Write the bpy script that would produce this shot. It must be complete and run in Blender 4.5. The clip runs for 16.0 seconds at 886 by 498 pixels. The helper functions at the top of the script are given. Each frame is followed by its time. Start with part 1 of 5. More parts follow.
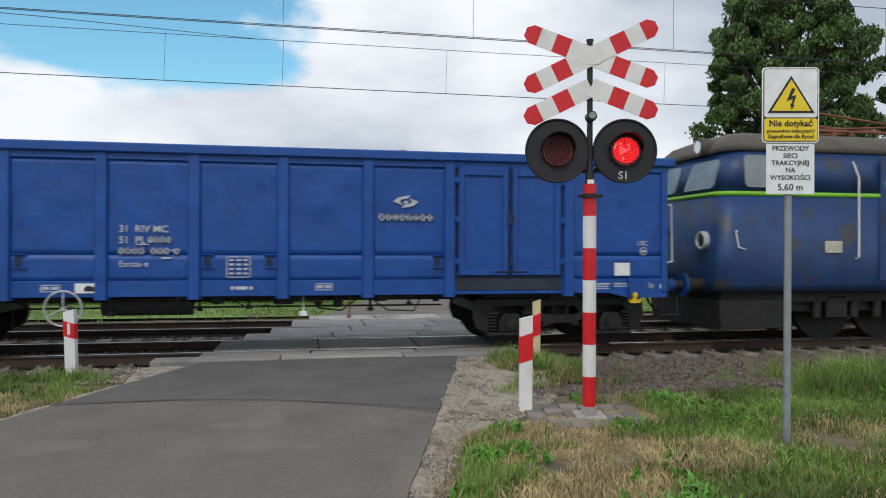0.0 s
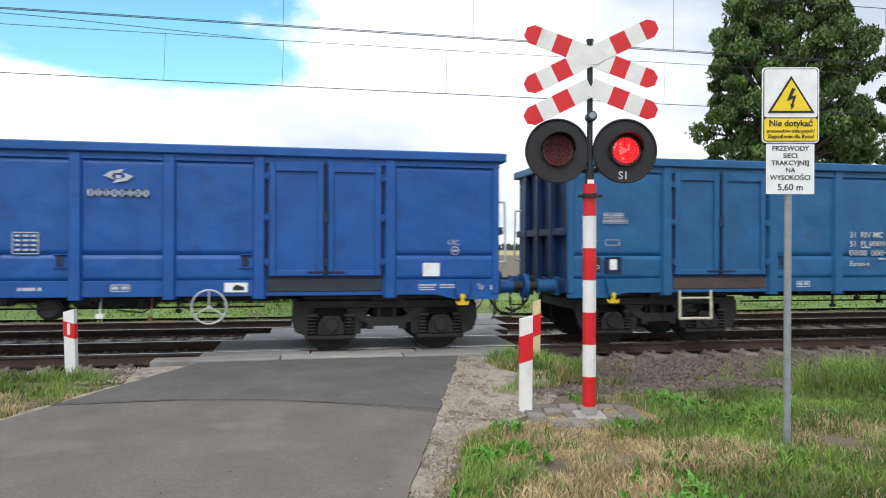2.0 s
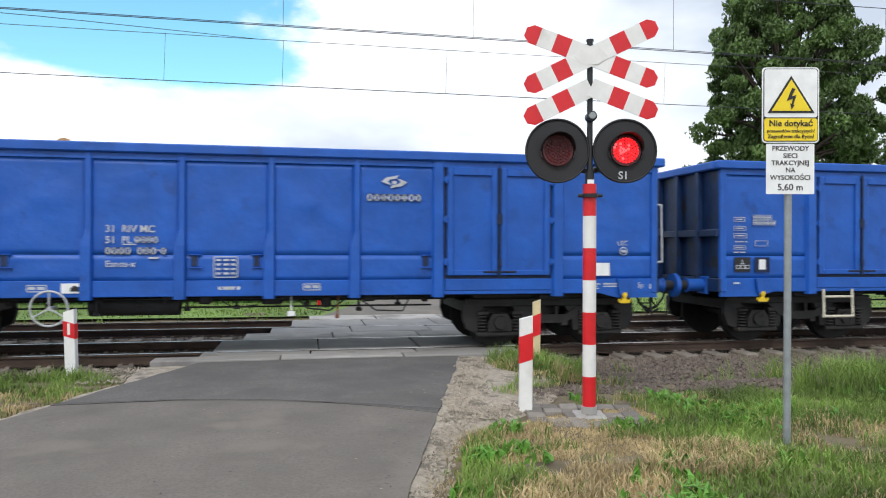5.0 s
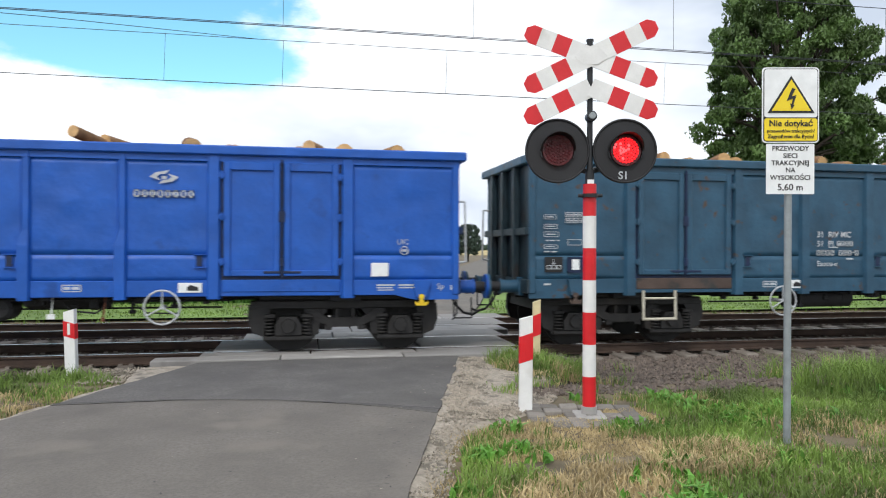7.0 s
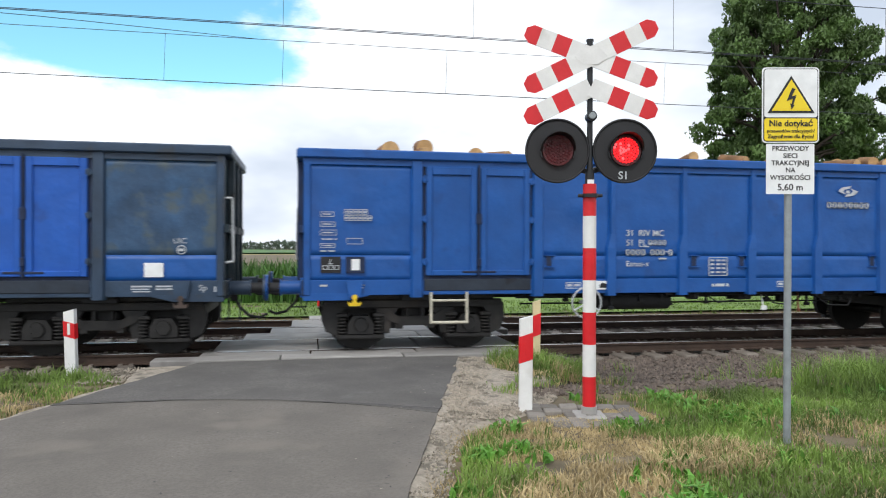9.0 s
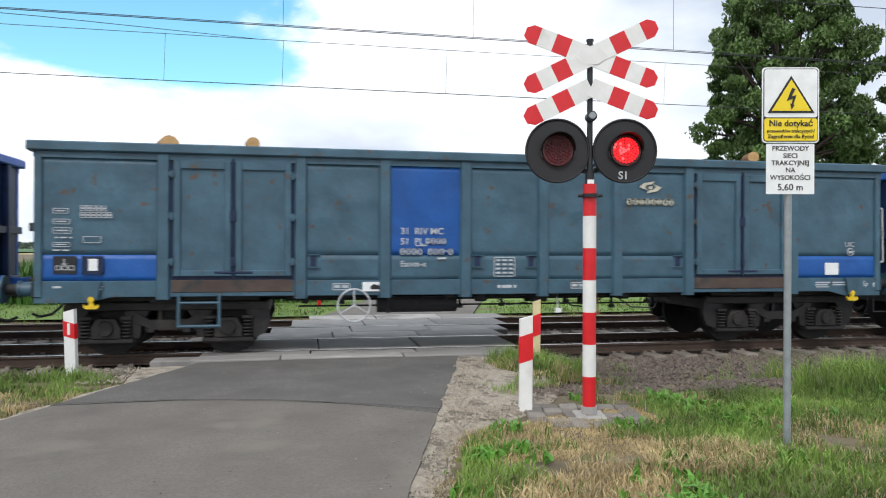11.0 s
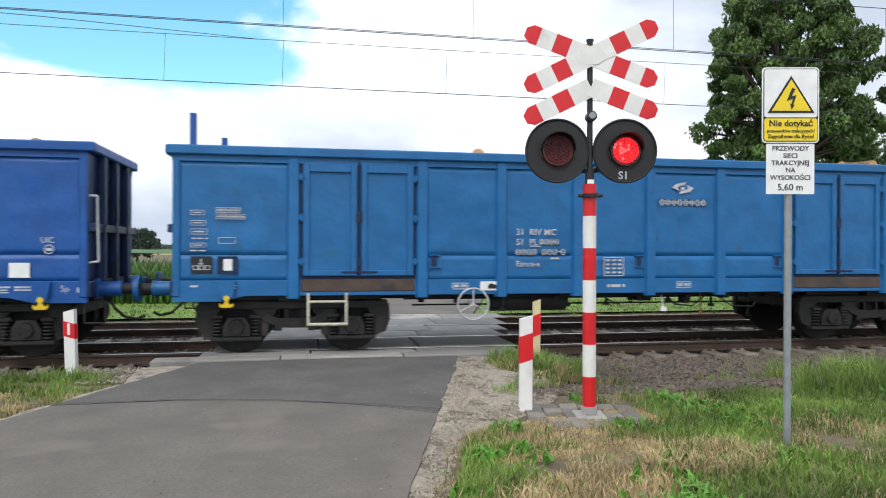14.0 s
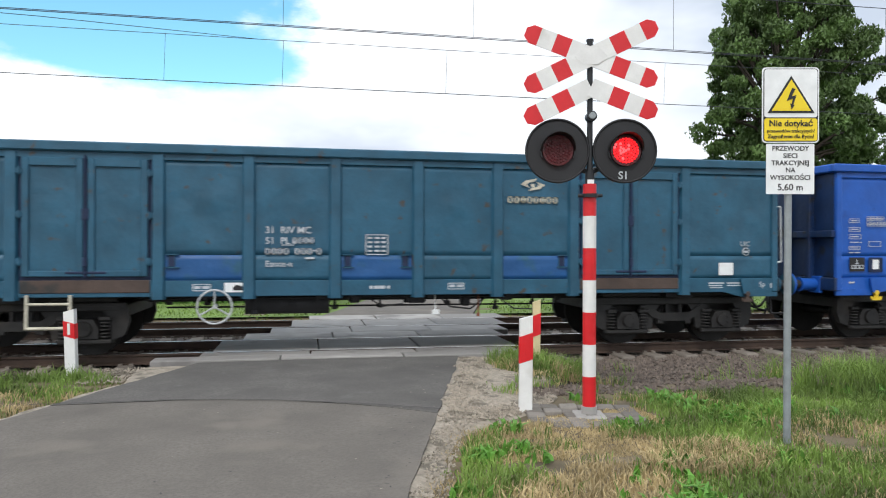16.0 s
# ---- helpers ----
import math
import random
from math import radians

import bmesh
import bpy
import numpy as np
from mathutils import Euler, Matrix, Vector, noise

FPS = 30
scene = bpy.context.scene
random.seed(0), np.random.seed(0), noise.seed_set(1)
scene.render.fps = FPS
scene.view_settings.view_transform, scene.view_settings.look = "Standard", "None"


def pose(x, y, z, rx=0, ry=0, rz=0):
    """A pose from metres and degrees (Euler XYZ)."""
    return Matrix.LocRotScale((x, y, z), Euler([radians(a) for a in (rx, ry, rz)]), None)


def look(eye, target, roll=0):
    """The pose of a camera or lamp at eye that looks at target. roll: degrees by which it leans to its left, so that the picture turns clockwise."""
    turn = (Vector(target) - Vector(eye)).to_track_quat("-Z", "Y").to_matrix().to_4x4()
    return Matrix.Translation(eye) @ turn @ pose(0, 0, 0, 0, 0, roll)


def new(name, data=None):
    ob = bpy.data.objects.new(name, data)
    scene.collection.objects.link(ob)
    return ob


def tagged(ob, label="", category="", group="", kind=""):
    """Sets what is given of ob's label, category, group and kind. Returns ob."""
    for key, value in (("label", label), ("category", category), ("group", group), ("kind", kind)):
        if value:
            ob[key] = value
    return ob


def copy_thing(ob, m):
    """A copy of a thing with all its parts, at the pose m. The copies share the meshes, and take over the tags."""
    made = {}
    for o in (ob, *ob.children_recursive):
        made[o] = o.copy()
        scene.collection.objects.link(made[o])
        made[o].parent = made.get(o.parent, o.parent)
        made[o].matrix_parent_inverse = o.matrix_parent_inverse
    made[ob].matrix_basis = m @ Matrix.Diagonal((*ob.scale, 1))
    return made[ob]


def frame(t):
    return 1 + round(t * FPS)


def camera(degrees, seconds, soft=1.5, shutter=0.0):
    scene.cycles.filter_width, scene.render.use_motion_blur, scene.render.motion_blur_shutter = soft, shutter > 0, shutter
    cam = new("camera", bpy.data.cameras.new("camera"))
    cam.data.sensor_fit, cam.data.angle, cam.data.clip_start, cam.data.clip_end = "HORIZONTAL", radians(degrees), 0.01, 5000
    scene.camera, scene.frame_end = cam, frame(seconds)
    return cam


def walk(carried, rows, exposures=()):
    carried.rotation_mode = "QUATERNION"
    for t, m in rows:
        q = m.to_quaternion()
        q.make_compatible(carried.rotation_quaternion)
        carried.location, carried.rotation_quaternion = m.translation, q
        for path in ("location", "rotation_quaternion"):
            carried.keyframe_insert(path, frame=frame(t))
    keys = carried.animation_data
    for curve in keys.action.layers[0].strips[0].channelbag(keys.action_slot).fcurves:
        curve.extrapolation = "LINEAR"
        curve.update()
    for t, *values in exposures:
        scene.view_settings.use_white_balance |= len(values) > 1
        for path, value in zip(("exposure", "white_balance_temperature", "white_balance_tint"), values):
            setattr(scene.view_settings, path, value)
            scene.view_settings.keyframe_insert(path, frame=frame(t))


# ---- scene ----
SPEED, SLOW, START = 22.04, -0.01698, 6.39   # train: metres run = START + SPEED t + SLOW t^2
PITCH, HALF = 15.74, 7.25                    # wagon over buffers, half the body
cam = camera(63.3, 16.0, soft=1.1, shutter=0.06)
YAW, EYE = radians(10.88), Vector((0.0, -13.06, 1.72))
axis = Vector((math.sin(YAW), math.cos(YAW), -0.0010))
STAND = look(EYE, EYE + axis, 0.22)
walk(cam, [(0.0, STAND), (16.0, STAND)],
     exposures=[(0.0, -0.15), (0.4, -0.03), (0.8, 0.13), (1.1, 0.31), (1.4, 0.37), (8.0, 0.37), (16.0, 0.37)])

# ---- daylight: high thin cloud with one blue opening ----
world = bpy.data.worlds.new("world")
scene.world = world
world.use_nodes = True
wt = world.node_tree
wt.nodes.clear()


def wn(kind, **values):
    n = wt.nodes.new(kind)
    for k, v in values.items():
        n.inputs[k].default_value = v
    return n


def wmath(op, a, b, clamp=False):
    n = wt.nodes.new("ShaderNodeMath")
    n.operation, n.use_clamp = op, clamp
    for i, v in enumerate((a, b)):
        if isinstance(v, (int, float)):
            n.inputs[i].default_value = v
        else:
            wt.links.new(v, n.inputs[i])
    return n.outputs[0]


SUN_EL, SUN_AZ = radians(48), radians(205)
sky = wt.nodes.new("ShaderNodeTexSky")
sky.sky_type, sky.sun_disc, sky.sun_elevation, sky.sun_rotation = "NISHITA", False, SUN_EL, SUN_AZ
coord = wt.nodes.new("ShaderNodeTexCoord")
stretch = wt.nodes.new("ShaderNodeMapping")
stretch.inputs["Scale"].default_value = (1.0, 1.0, 2.2)
wt.links.new(coord.outputs["Generated"], stretch.inputs["Vector"])
puffs = wn("ShaderNodeTexNoise", Scale=4.7, Detail=8.0, Roughness=0.56)
banks = wn("ShaderNodeTexNoise", Scale=2.3, Detail=5.0, Roughness=0.5)
for n in (puffs, banks):
    wt.links.new(stretch.outputs[0], n.inputs["Vector"])


def toward(direction, lo, hi):
    """1 in the given direction of the sky, fading to 0."""
    d = wt.nodes.new("ShaderNodeVectorMath")
    d.operation = "DOT_PRODUCT"
    d.inputs[1].default_value = Vector(direction).normalized()
    nz = wt.nodes.new("ShaderNodeVectorMath")
    nz.operation = "NORMALIZE"
    wt.links.new(coord.outputs["Generated"], nz.inputs[0])
    wt.links.new(nz.outputs[0], d.inputs[0])
    m = wt.nodes.new("ShaderNodeMapRange")
    m.interpolation_type = "SMOOTHSTEP"
    m.inputs["From Min"].default_value, m.inputs["From Max"].default_value = lo, hi
    wt.links.new(d.outputs["Value"], m.inputs["Value"])
    return m.outputs[0]


opening = wmath("MULTIPLY", wmath("MAXIMUM", toward((-0.315, 0.839, 0.27), 0.91, 0.989), toward((-0.141, 0.8825, 0.255), 0.967, 0.997)), toward((0, 0, 1), 0.170, 0.243))
cover = wmath("SUBTRACT", wmath("ADD", puffs.outputs["Fac"], 0.22), wmath("MULTIPLY", opening, 0.50))
mask = wt.nodes.new("ShaderNodeMapRange")
mask.interpolation_type = "SMOOTHSTEP"
mask.inputs["From Min"].default_value, mask.inputs["From Max"].default_value = 0.33, 0.53
wt.links.new(cover, mask.inputs["Value"])
grey = wt.nodes.new("ShaderNodeValToRGB")
grey.color_ramp.elements[0].position, grey.color_ramp.elements[0].color = 0.36, (0.50, 0.57, 0.68, 1)
grey.color_ramp.elements[1].position, grey.color_ramp.elements[1].color = 0.60, (1.03, 1.07, 1.12, 1)
wt.links.new(banks.outputs["Fac"], grey.inputs[0])
blue = wt.nodes.new("ShaderNodeVectorMath")
blue.operation = "MULTIPLY"
blue.inputs[1].default_value = (0.122, 0.192, 0.187)
wt.links.new(sky.outputs[0], blue.inputs[0])
blend = wt.nodes.new("ShaderNodeMix")
blend.data_type = "RGBA"
wt.links.new(mask.outputs[0], blend.inputs[0])
wt.links.new(blue.outputs[0], blend.inputs[6])
wt.links.new(grey.outputs[0], blend.inputs[7])
back = wn("ShaderNodeBackground", Strength=1.0)
wt.links.new(blend.outputs[2], back.inputs[0])
wt.links.new(back.outputs[0], wt.nodes.new("ShaderNodeOutputWorld").inputs[0])

sun = new("sun", bpy.data.lights.new("sun", "SUN"))
sun.data.energy, sun.data.angle, sun.data.color = 1.3, radians(14), (1.0, 0.965, 0.92)
sun.matrix_world = look((-20, -40, 50), (0, 0, 0))


# ---- materials ----
def material(name, base, rough=0.6, metal=0.0, vary=0.25, scale=3.0, fine=60.0, bump=0.1, dirt=None, dirt_amount=0.0,
             dirt_scale=1.4, emit=None, glow=0.0, glass=0.0, grit=1.4, piece=0.0, stretchz=1.0, far_bump=0.02):
    """A painted, stone or metal surface: base colour varied at two scales, patches of dirt or rust, fine relief."""
    m = bpy.data.materials.new(name)
    m.use_nodes = True
    t = m.node_tree
    p = t.nodes["Principled BSDF"]
    L = t.links.new
    p.inputs["Roughness"].default_value, p.inputs["Metallic"].default_value = rough, metal
    if glass:
        p.inputs["Transmission Weight"].default_value = glass
    tc = t.nodes.new("ShaderNodeTexCoord")
    mp = t.nodes.new("ShaderNodeMapping")
    L(tc.outputs["Object"], mp.inputs["Vector"])
    mp.inputs["Scale"].default_value = (1, 1, stretchz)
    oi = t.nodes.new("ShaderNodeObjectInfo")
    shift = t.nodes.new("ShaderNodeVectorMath")
    shift.operation = "SCALE"
    shift.inputs[0].default_value = (37, 19, 11)
    L(oi.outputs["Random"], shift.inputs["Scale"])
    L(shift.outputs[0], mp.inputs["Location"])

    def nz(s, detail):
        n = t.nodes.new("ShaderNodeTexNoise")
        n.inputs["Scale"].default_value, n.inputs["Detail"].default_value = s, detail
        L(mp.outputs[0], n.inputs["Vector"])
        return n.outputs["Fac"]

    big, small = nz(scale, 6), nz(fine, 3)

    def mixer(fac, a, b):
        n = t.nodes.new("ShaderNodeMix")
        n.data_type = "RGBA"
        L(fac, n.inputs[0])
        for i, v in ((6, a), (7, b)):
            if isinstance(v, tuple):
                n.inputs[i].default_value = (*v, 1)
            else:
                L(v, n.inputs[i])
        return n.outputs[2]

    def rng(fac, lo, hi):
        n = t.nodes.new("ShaderNodeMapRange")
        n.inputs["From Min"].default_value, n.inputs["From Max"].default_value = lo, hi
        L(fac, n.inputs["Value"])
        return n.outputs[0]

    dark = tuple(c * (1 - vary) for c in base)
    light = tuple(min(1, c * (1 + vary)) for c in base)
    col = mixer(rng(big, 0.3, 0.7), dark, light)
    col = mixer(rng(small, 0.35, grit), col, dark)
    if piece:
        col = mixer(rng(oi.outputs["Random"], 0, 1.0 / piece), col, tuple(c * 0.6 for c in base))
    if dirt:
        col = mixer(rng(nz(dirt_scale, 9), 0.66 - dirt_amount, 0.74 - dirt_amount * 0.8), col, dirt)
    L(col, p.inputs["Base Color"])
    if bump:
        b1 = t.nodes.new("ShaderNodeBump")
        b1.inputs["Strength"].default_value, b1.inputs["Distance"].default_value = bump, 0.006
        L(small, b1.inputs["Height"])
        b2 = t.nodes.new("ShaderNodeBump")
        b2.inputs["Strength"].default_value, b2.inputs["Distance"].default_value = 0.6, far_bump
        L(big, b2.inputs["Height"])
        L(b1.outputs[0], b2.inputs["Normal"])
        L(b2.outputs[0], p.inputs["Normal"])
    if emit:
        p.inputs["Emission Color"].default_value, p.inputs["Emission Strength"].default_value = (*emit, 1), glow
    return m


RUST = (0.10, 0.045, 0.022)
GRIME = (0.035, 0.034, 0.036)


def paint(name, base, dirt, amount, vary=0.16, spots=2.4):
    return material(name, base, rough=0.48, vary=vary, scale=2.2, fine=28, bump=0.05, dirt=dirt, dirt_amount=amount,
                    dirt_scale=spots, far_bump=0.05)


PAINT = paint("royal_blue_paint", (0.0065, 0.071, 0.315), (0.0055, 0.052, 0.23), 0.05)
PAINTS = {
    "deep": PAINT,
    "bright": paint("bright_blue_paint", (0.008, 0.092, 0.43), (0.007, 0.065, 0.30), 0.04),
    "blue": paint("mid_blue_paint", (0.006, 0.083, 0.325), (0.006, 0.064, 0.25), 0.05),
    "pale": paint("sun_faded_blue_paint", (0.02, 0.13, 0.34), (0.02, 0.09, 0.20), 0.12),
    "teal": paint("faded_teal_paint", (0.009, 0.102, 0.255), (0.014, 0.09, 0.2), 0.03),
    "grey": paint("weathered_grey_teal_paint", (0.022, 0.078, 0.135), (0.075, 0.045, 0.03), 0.025, 0.26, 5.0),
    "green": paint("weathered_grey_green_paint", (0.047, 0.106, 0.152), (0.085, 0.055, 0.035), 0.03, 0.26, 6.0),
    "dusk": paint("weathered_teal_blue_paint", (0.018, 0.092, 0.155), (0.06, 0.05, 0.042), 0.025, 0.24, 5.0),
    "patch": paint("repainted_blue_patch", (0.012, 0.085, 0.25), (0.018, 0.09, 0.16), 0.12),
    "rusty": paint("rusty_sooted_sill", (0.075, 0.05, 0.04), (0.03, 0.03, 0.03), 0.1, 0.3),
    "sky": paint("pale_cyan_blue_paint", (0.008, 0.128, 0.34), (0.012, 0.11, 0.27), 0.03),
    "sill": paint("sooty_blue_sill", (0.022, 0.032, 0.05), (0.012, 0.014, 0.02), 0.1, 0.3),
    # end walls: soot, with their shade put into the colour too
    "grimy": paint("shaded_sooty_navy_end_paint", (0.006, 0.025, 0.088), (0.012, 0.014, 0.02), 0.08, 0.3),
    "shaded_grimy_teal": paint("shaded_sooty_teal_end_paint", (0.011, 0.026, 0.036), (0.014, 0.014, 0.015), 0.10, 0.3),
    "soot": paint("sooty_patched_blue_paint", (0.028, 0.075, 0.155), (0.062, 0.088, 0.105), 0.14, 0.4),
    "slate": paint("sooty_slate_blue_paint", (0.026, 0.052, 0.095), (0.035, 0.045, 0.06), 0.08, 0.3),
}
# dark blue of fittings, also painted shade for door gaps and bracket recesses
SHADOWBLUE = material("dark_blue_gap_shade_and_fittings", (0.006, 0.018, 0.06), 0.6, vary=0.3, scale=6, bump=0.1)
STEEL = material("dark_running_gear_steel", (0.014, 0.013, 0.0125), 0.62, vary=0.45, scale=6, bump=0.3, dirt=(0.032, 0.026, 0.022), dirt_amount=0.06)
UNDER = material("black_underframe_steel", (0.016, 0.016, 0.018), 0.7, vary=0.3, scale=5, bump=0.2)
WHEEL = material("dark_wheel_steel", (0.015, 0.014, 0.013), 0.6, 0.2, scale=8, bump=0.2)
WHITE = material("white_lettering_paint", (0.50, 0.53, 0.56), 0.5, vary=0.2, scale=9, bump=0.0)
PAPER = material("white_paper_placard", (0.8, 0.82, 0.82), 0.6, vary=0.08, scale=8, bump=0.0)
BLACK = material("black_panel_paint", (0.014, 0.014, 0.016), 0.5, vary=0.2, bump=0.05)
YELLOW = material("yellow_paint", (0.75, 0.52, 0.02), 0.5, vary=0.12, scale=7, bump=0.05)
SIGNYELLOW = material("reflective_yellow_sheet", (0.82, 0.62, 0.015), 0.35, vary=0.05, bump=0.0)
CREAM = material("cream_handrail_paint", (0.55, 0.52, 0.42), 0.5, vary=0.25, scale=9, bump=0.1)
SILVER = material("silver_handrail_paint", (0.5, 0.52, 0.54), 0.45, 0.2, vary=0.2, scale=9, bump=0.1)
RAILSIDE = material("rusty_rail_steel", (0.055, 0.034, 0.024), 0.8, vary=0.3, scale=4, bump=0.3)
RAILTOP = material("polished_rail_head", (0.55, 0.53, 0.52), 0.28, 0.9, vary=0.1, scale=4, bump=0.0)
CONCRETE = material("weathered_concrete", (0.37, 0.355, 0.335), 0.85, vary=0.2, scale=2.2, fine=80, bump=0.4, piece=1.0, dirt=(0.20, 0.19, 0.18), dirt_amount=0.08)
SLEEPER = material("dusty_concrete_sleeper", (0.30, 0.26, 0.22), 0.9, vary=0.25, scale=6, bump=0.4, piece=1.6)
STONES = material("brown_ballast_stone", (0.15, 0.12, 0.10), 0.9, vary=0.5, scale=11, fine=50, bump=0.4)
BED = material("dusty_ballast_bed", (0.12, 0.098, 0.082), 0.95, vary=0.4, scale=14, fine=45, bump=0.8, dirt=(0.05, 0.042, 0.036), dirt_amount=0.12, dirt_scale=9)
ASPHALT = material("worn_grey_asphalt", (0.151, 0.136, 0.118), 0.9, vary=0.22, scale=1.3, fine=38, grit=0.75, bump=1.0, dirt=(0.172, 0.153, 0.13), dirt_amount=0.10, dirt_scale=1.0, far_bump=0.004)
ASPHALT2 = material("newer_dark_asphalt_patch", (0.121, 0.113, 0.104), 0.92, vary=0.26, scale=1.6, fine=36, grit=0.75, bump=1.0, dirt=(0.13, 0.125, 0.118), dirt_amount=0.02, dirt_scale=2.6, far_bump=0.004)
TAR = material("black_tar_joint", (0.055, 0.051, 0.047), 0.8, vary=0.2, bump=0.2)
GRAVEL = material("pale_gravel_shoulder", (0.36, 0.315, 0.255), 0.95, vary=0.3, scale=14, fine=60, bump=0.9, dirt=(0.17, 0.15, 0.12), dirt_amount=0.14, dirt_scale=4, far_bump=0.006)
EARTH = material("grassy_earth", (0.15, 0.12, 0.075), 0.95, vary=0.4, scale=1.6, fine=40, bump=0.7, dirt=(0.19, 0.15, 0.09), dirt_amount=0.12, dirt_scale=0.9)
PAVER = material("grey_concrete_paver", (0.26, 0.235, 0.205), 0.9, vary=0.2, scale=9, bump=0.5, piece=1.8)
GRASS = material("green_grass_blades", (0.155, 0.245, 0.045), 0.7, vary=0.65, scale=1.3, fine=9, bump=0.0)
DRY = material("dry_straw_grass", (0.46, 0.36, 0.19), 0.8, vary=0.35, scale=2.5, fine=14, bump=0.0)
WEED = material("broad_weed_leaves", (0.10, 0.26, 0.03), 0.6, vary=0.4, scale=4, fine=20, bump=0.0)
CORN = material("green_maize_leaves", (0.06, 0.15, 0.02), 0.65, vary=0.45, scale=0.8, fine=6, bump=0.0)
MEADOW = material("mown_meadow", (0.135, 0.215, 0.045), 0.95, vary=0.35, scale=0.35, fine=8, bump=0.4)
STUBBLE = material("ripe_grain_field", (0.42, 0.34, 0.16), 0.95, vary=0.2, scale=0.05, fine=2, bump=0.2)
LEAF = material("oak_leaves", (0.085, 0.15, 0.036), 0.6, vary=0.5, scale=0.7, fine=5, bump=0.0)
BARK = material("oak_bark", (0.06, 0.048, 0.038), 0.95, vary=0.4, scale=5, bump=0.8)
FARLEAF = material("hazy_far_foliage", (0.055, 0.088, 0.06), 0.8, vary=0.4, scale=0.2, fine=2, bump=0.0)
LOGBARK = material("pine_log_bark", (0.23, 0.125, 0.06), 0.9, vary=0.4, scale=5, bump=0.8)
LOGEND = material("sawn_log_end", (0.55, 0.34, 0.15), 0.8, vary=0.25, scale=9, bump=0.2)
RED = material("red_reflective_paint", (0.62, 0.012, 0.018), 0.4, vary=0.08, scale=6, bump=0.03)
WHITEPOST = material("white_post_paint", (0.74, 0.74, 0.72), 0.5, vary=0.08, scale=5, bump=0.05, dirt=(0.5, 0.48, 0.42), dirt_amount=0.05)
AGEDPOST = material("yellowed_post_plastic", (0.62, 0.52, 0.30), 0.6, vary=0.12, scale=5, bump=0.05)
GALV = material("galvanised_steel", (0.27, 0.30, 0.31), 0.5, 0.15, vary=0.15, scale=9, bump=0.08)
HOOD = material("black_signal_plastic", (0.012, 0.013, 0.015), 0.45, vary=0.2, bump=0.05)
SCREEN = material("black_signal_screen", (0.014, 0.014, 0.016), 0.6, vary=0.15, bump=0.05)
REDGLASS = material("ribbed_red_lens", (0.75, 0.02, 0.02), 0.12, vary=0.1, bump=0.0, glass=1.0)
LAMPDARK = material("unlit_red_reflector", (0.085, 0.004, 0.006), 0.3, vary=0.45, scale=30, fine=90, bump=0.6)
LAMPLIT = material("lit_red_lamp", (0.6, 0.01, 0.01), 0.4, vary=0.2, bump=0.0, emit=(1.0, 0.012, 0.02), glow=0.85)
LAMPHOT = material("lit_red_facets", (0.8, 0.05, 0.05), 0.4, vary=0.2, bump=0.0, emit=(1.0, 0.09, 0.10), glow=1.25)
WIRE = material("dull_copper_wire", (0.05, 0.055, 0.065), 0.5, 0.6, vary=0.1, bump=0.0)
LOCO = paint("locomotive_dark_blue_paint", (0.014, 0.048, 0.15), (0.045, 0.05, 0.055), 0.09, 0.25)
LIME = material("lime_green_stripe", (0.20, 0.52, 0.03), 0.45, vary=0.1, bump=0.0)
ROOFGREY = material("sooty_locomotive_roof", (0.10, 0.09, 0.075), 0.8, vary=0.3, scale=2, bump=0.2)
GLASSDARK = material("dusty_cab_glass", (0.22, 0.25, 0.27), 0.12, vary=0.2, scale=3, bump=0.0)
CHROME = material("headlight_reflector", (0.7, 0.7, 0.7), 0.12, 0.9, vary=0.05, bump=0.0)
PANTO = material("rust_red_pantograph", (0.20, 0.07, 0.035), 0.7, vary=0.3, bump=0.1)


# ---- mesh helpers ----
def box(bm, x0, x1, y0, y1, z0, z1, bevel=0.0, mat=0):
    out = bmesh.ops.create_cube(bm, size=1.0, matrix=Matrix.Translation(((x0 + x1) / 2, (y0 + y1) / 2, (z0 + z1) / 2))
                                @ Matrix.Diagonal((abs(x1 - x0), abs(y1 - y0), abs(z1 - z0), 1)))
    faces = {f for v in out["verts"] for f in v.link_faces}
    for f in faces:
        f.material_index = mat
    if bevel:
        edges = {e for v in out["verts"] for e in v.link_edges}
        bmesh.ops.bevel(bm, geom=list(edges), offset=bevel, segments=1, affect="EDGES", profile=0.5)


def cyl(bm, a, b, r, seg=12, r2=None, mat=0):
    a, b = Vector(a), Vector(b)
    turn = (b - a).to_track_quat("Z", "Y").to_matrix().to_4x4()
    out = bmesh.ops.create_cone(bm, cap_ends=True, segments=seg, radius1=r, radius2=r if r2 is None else r2,
                                depth=(b - a).length, matrix=Matrix.Translation((a + b) / 2) @ turn)
    for f in {f for v in out["verts"] for f in v.link_faces}:
        f.material_index = mat
        f.smooth = len(f.verts) == 4
        if not f.smooth:
            for e in f.edges:
                e.smooth = False


def tube(bm, points, r, seg=6, mat=0):
    for a, b in zip(points, points[1:]):
        cyl(bm, a, b, r, seg, mat=mat)


def prism(bm, outline, depth, m=Matrix(), mat=0, back=None):
    """A flat outline (x, z) given thickness along y."""
    front = [bm.verts.new(m @ Vector((x, 0, z))) for x, z in outline]
    rear = [bm.verts.new(m @ Vector((x, depth, z))) for x, z in outline]
    faces = [bm.faces.new(front), bm.faces.new(rear[::-1])]
    n = len(outline)
    for i in range(n):
        faces.append(bm.faces.new((front[i], rear[i], rear[(i + 1) % n], front[(i + 1) % n])))
    for f in faces:
        f.material_index = mat
    if back is not None:
        faces[1].material_index = back


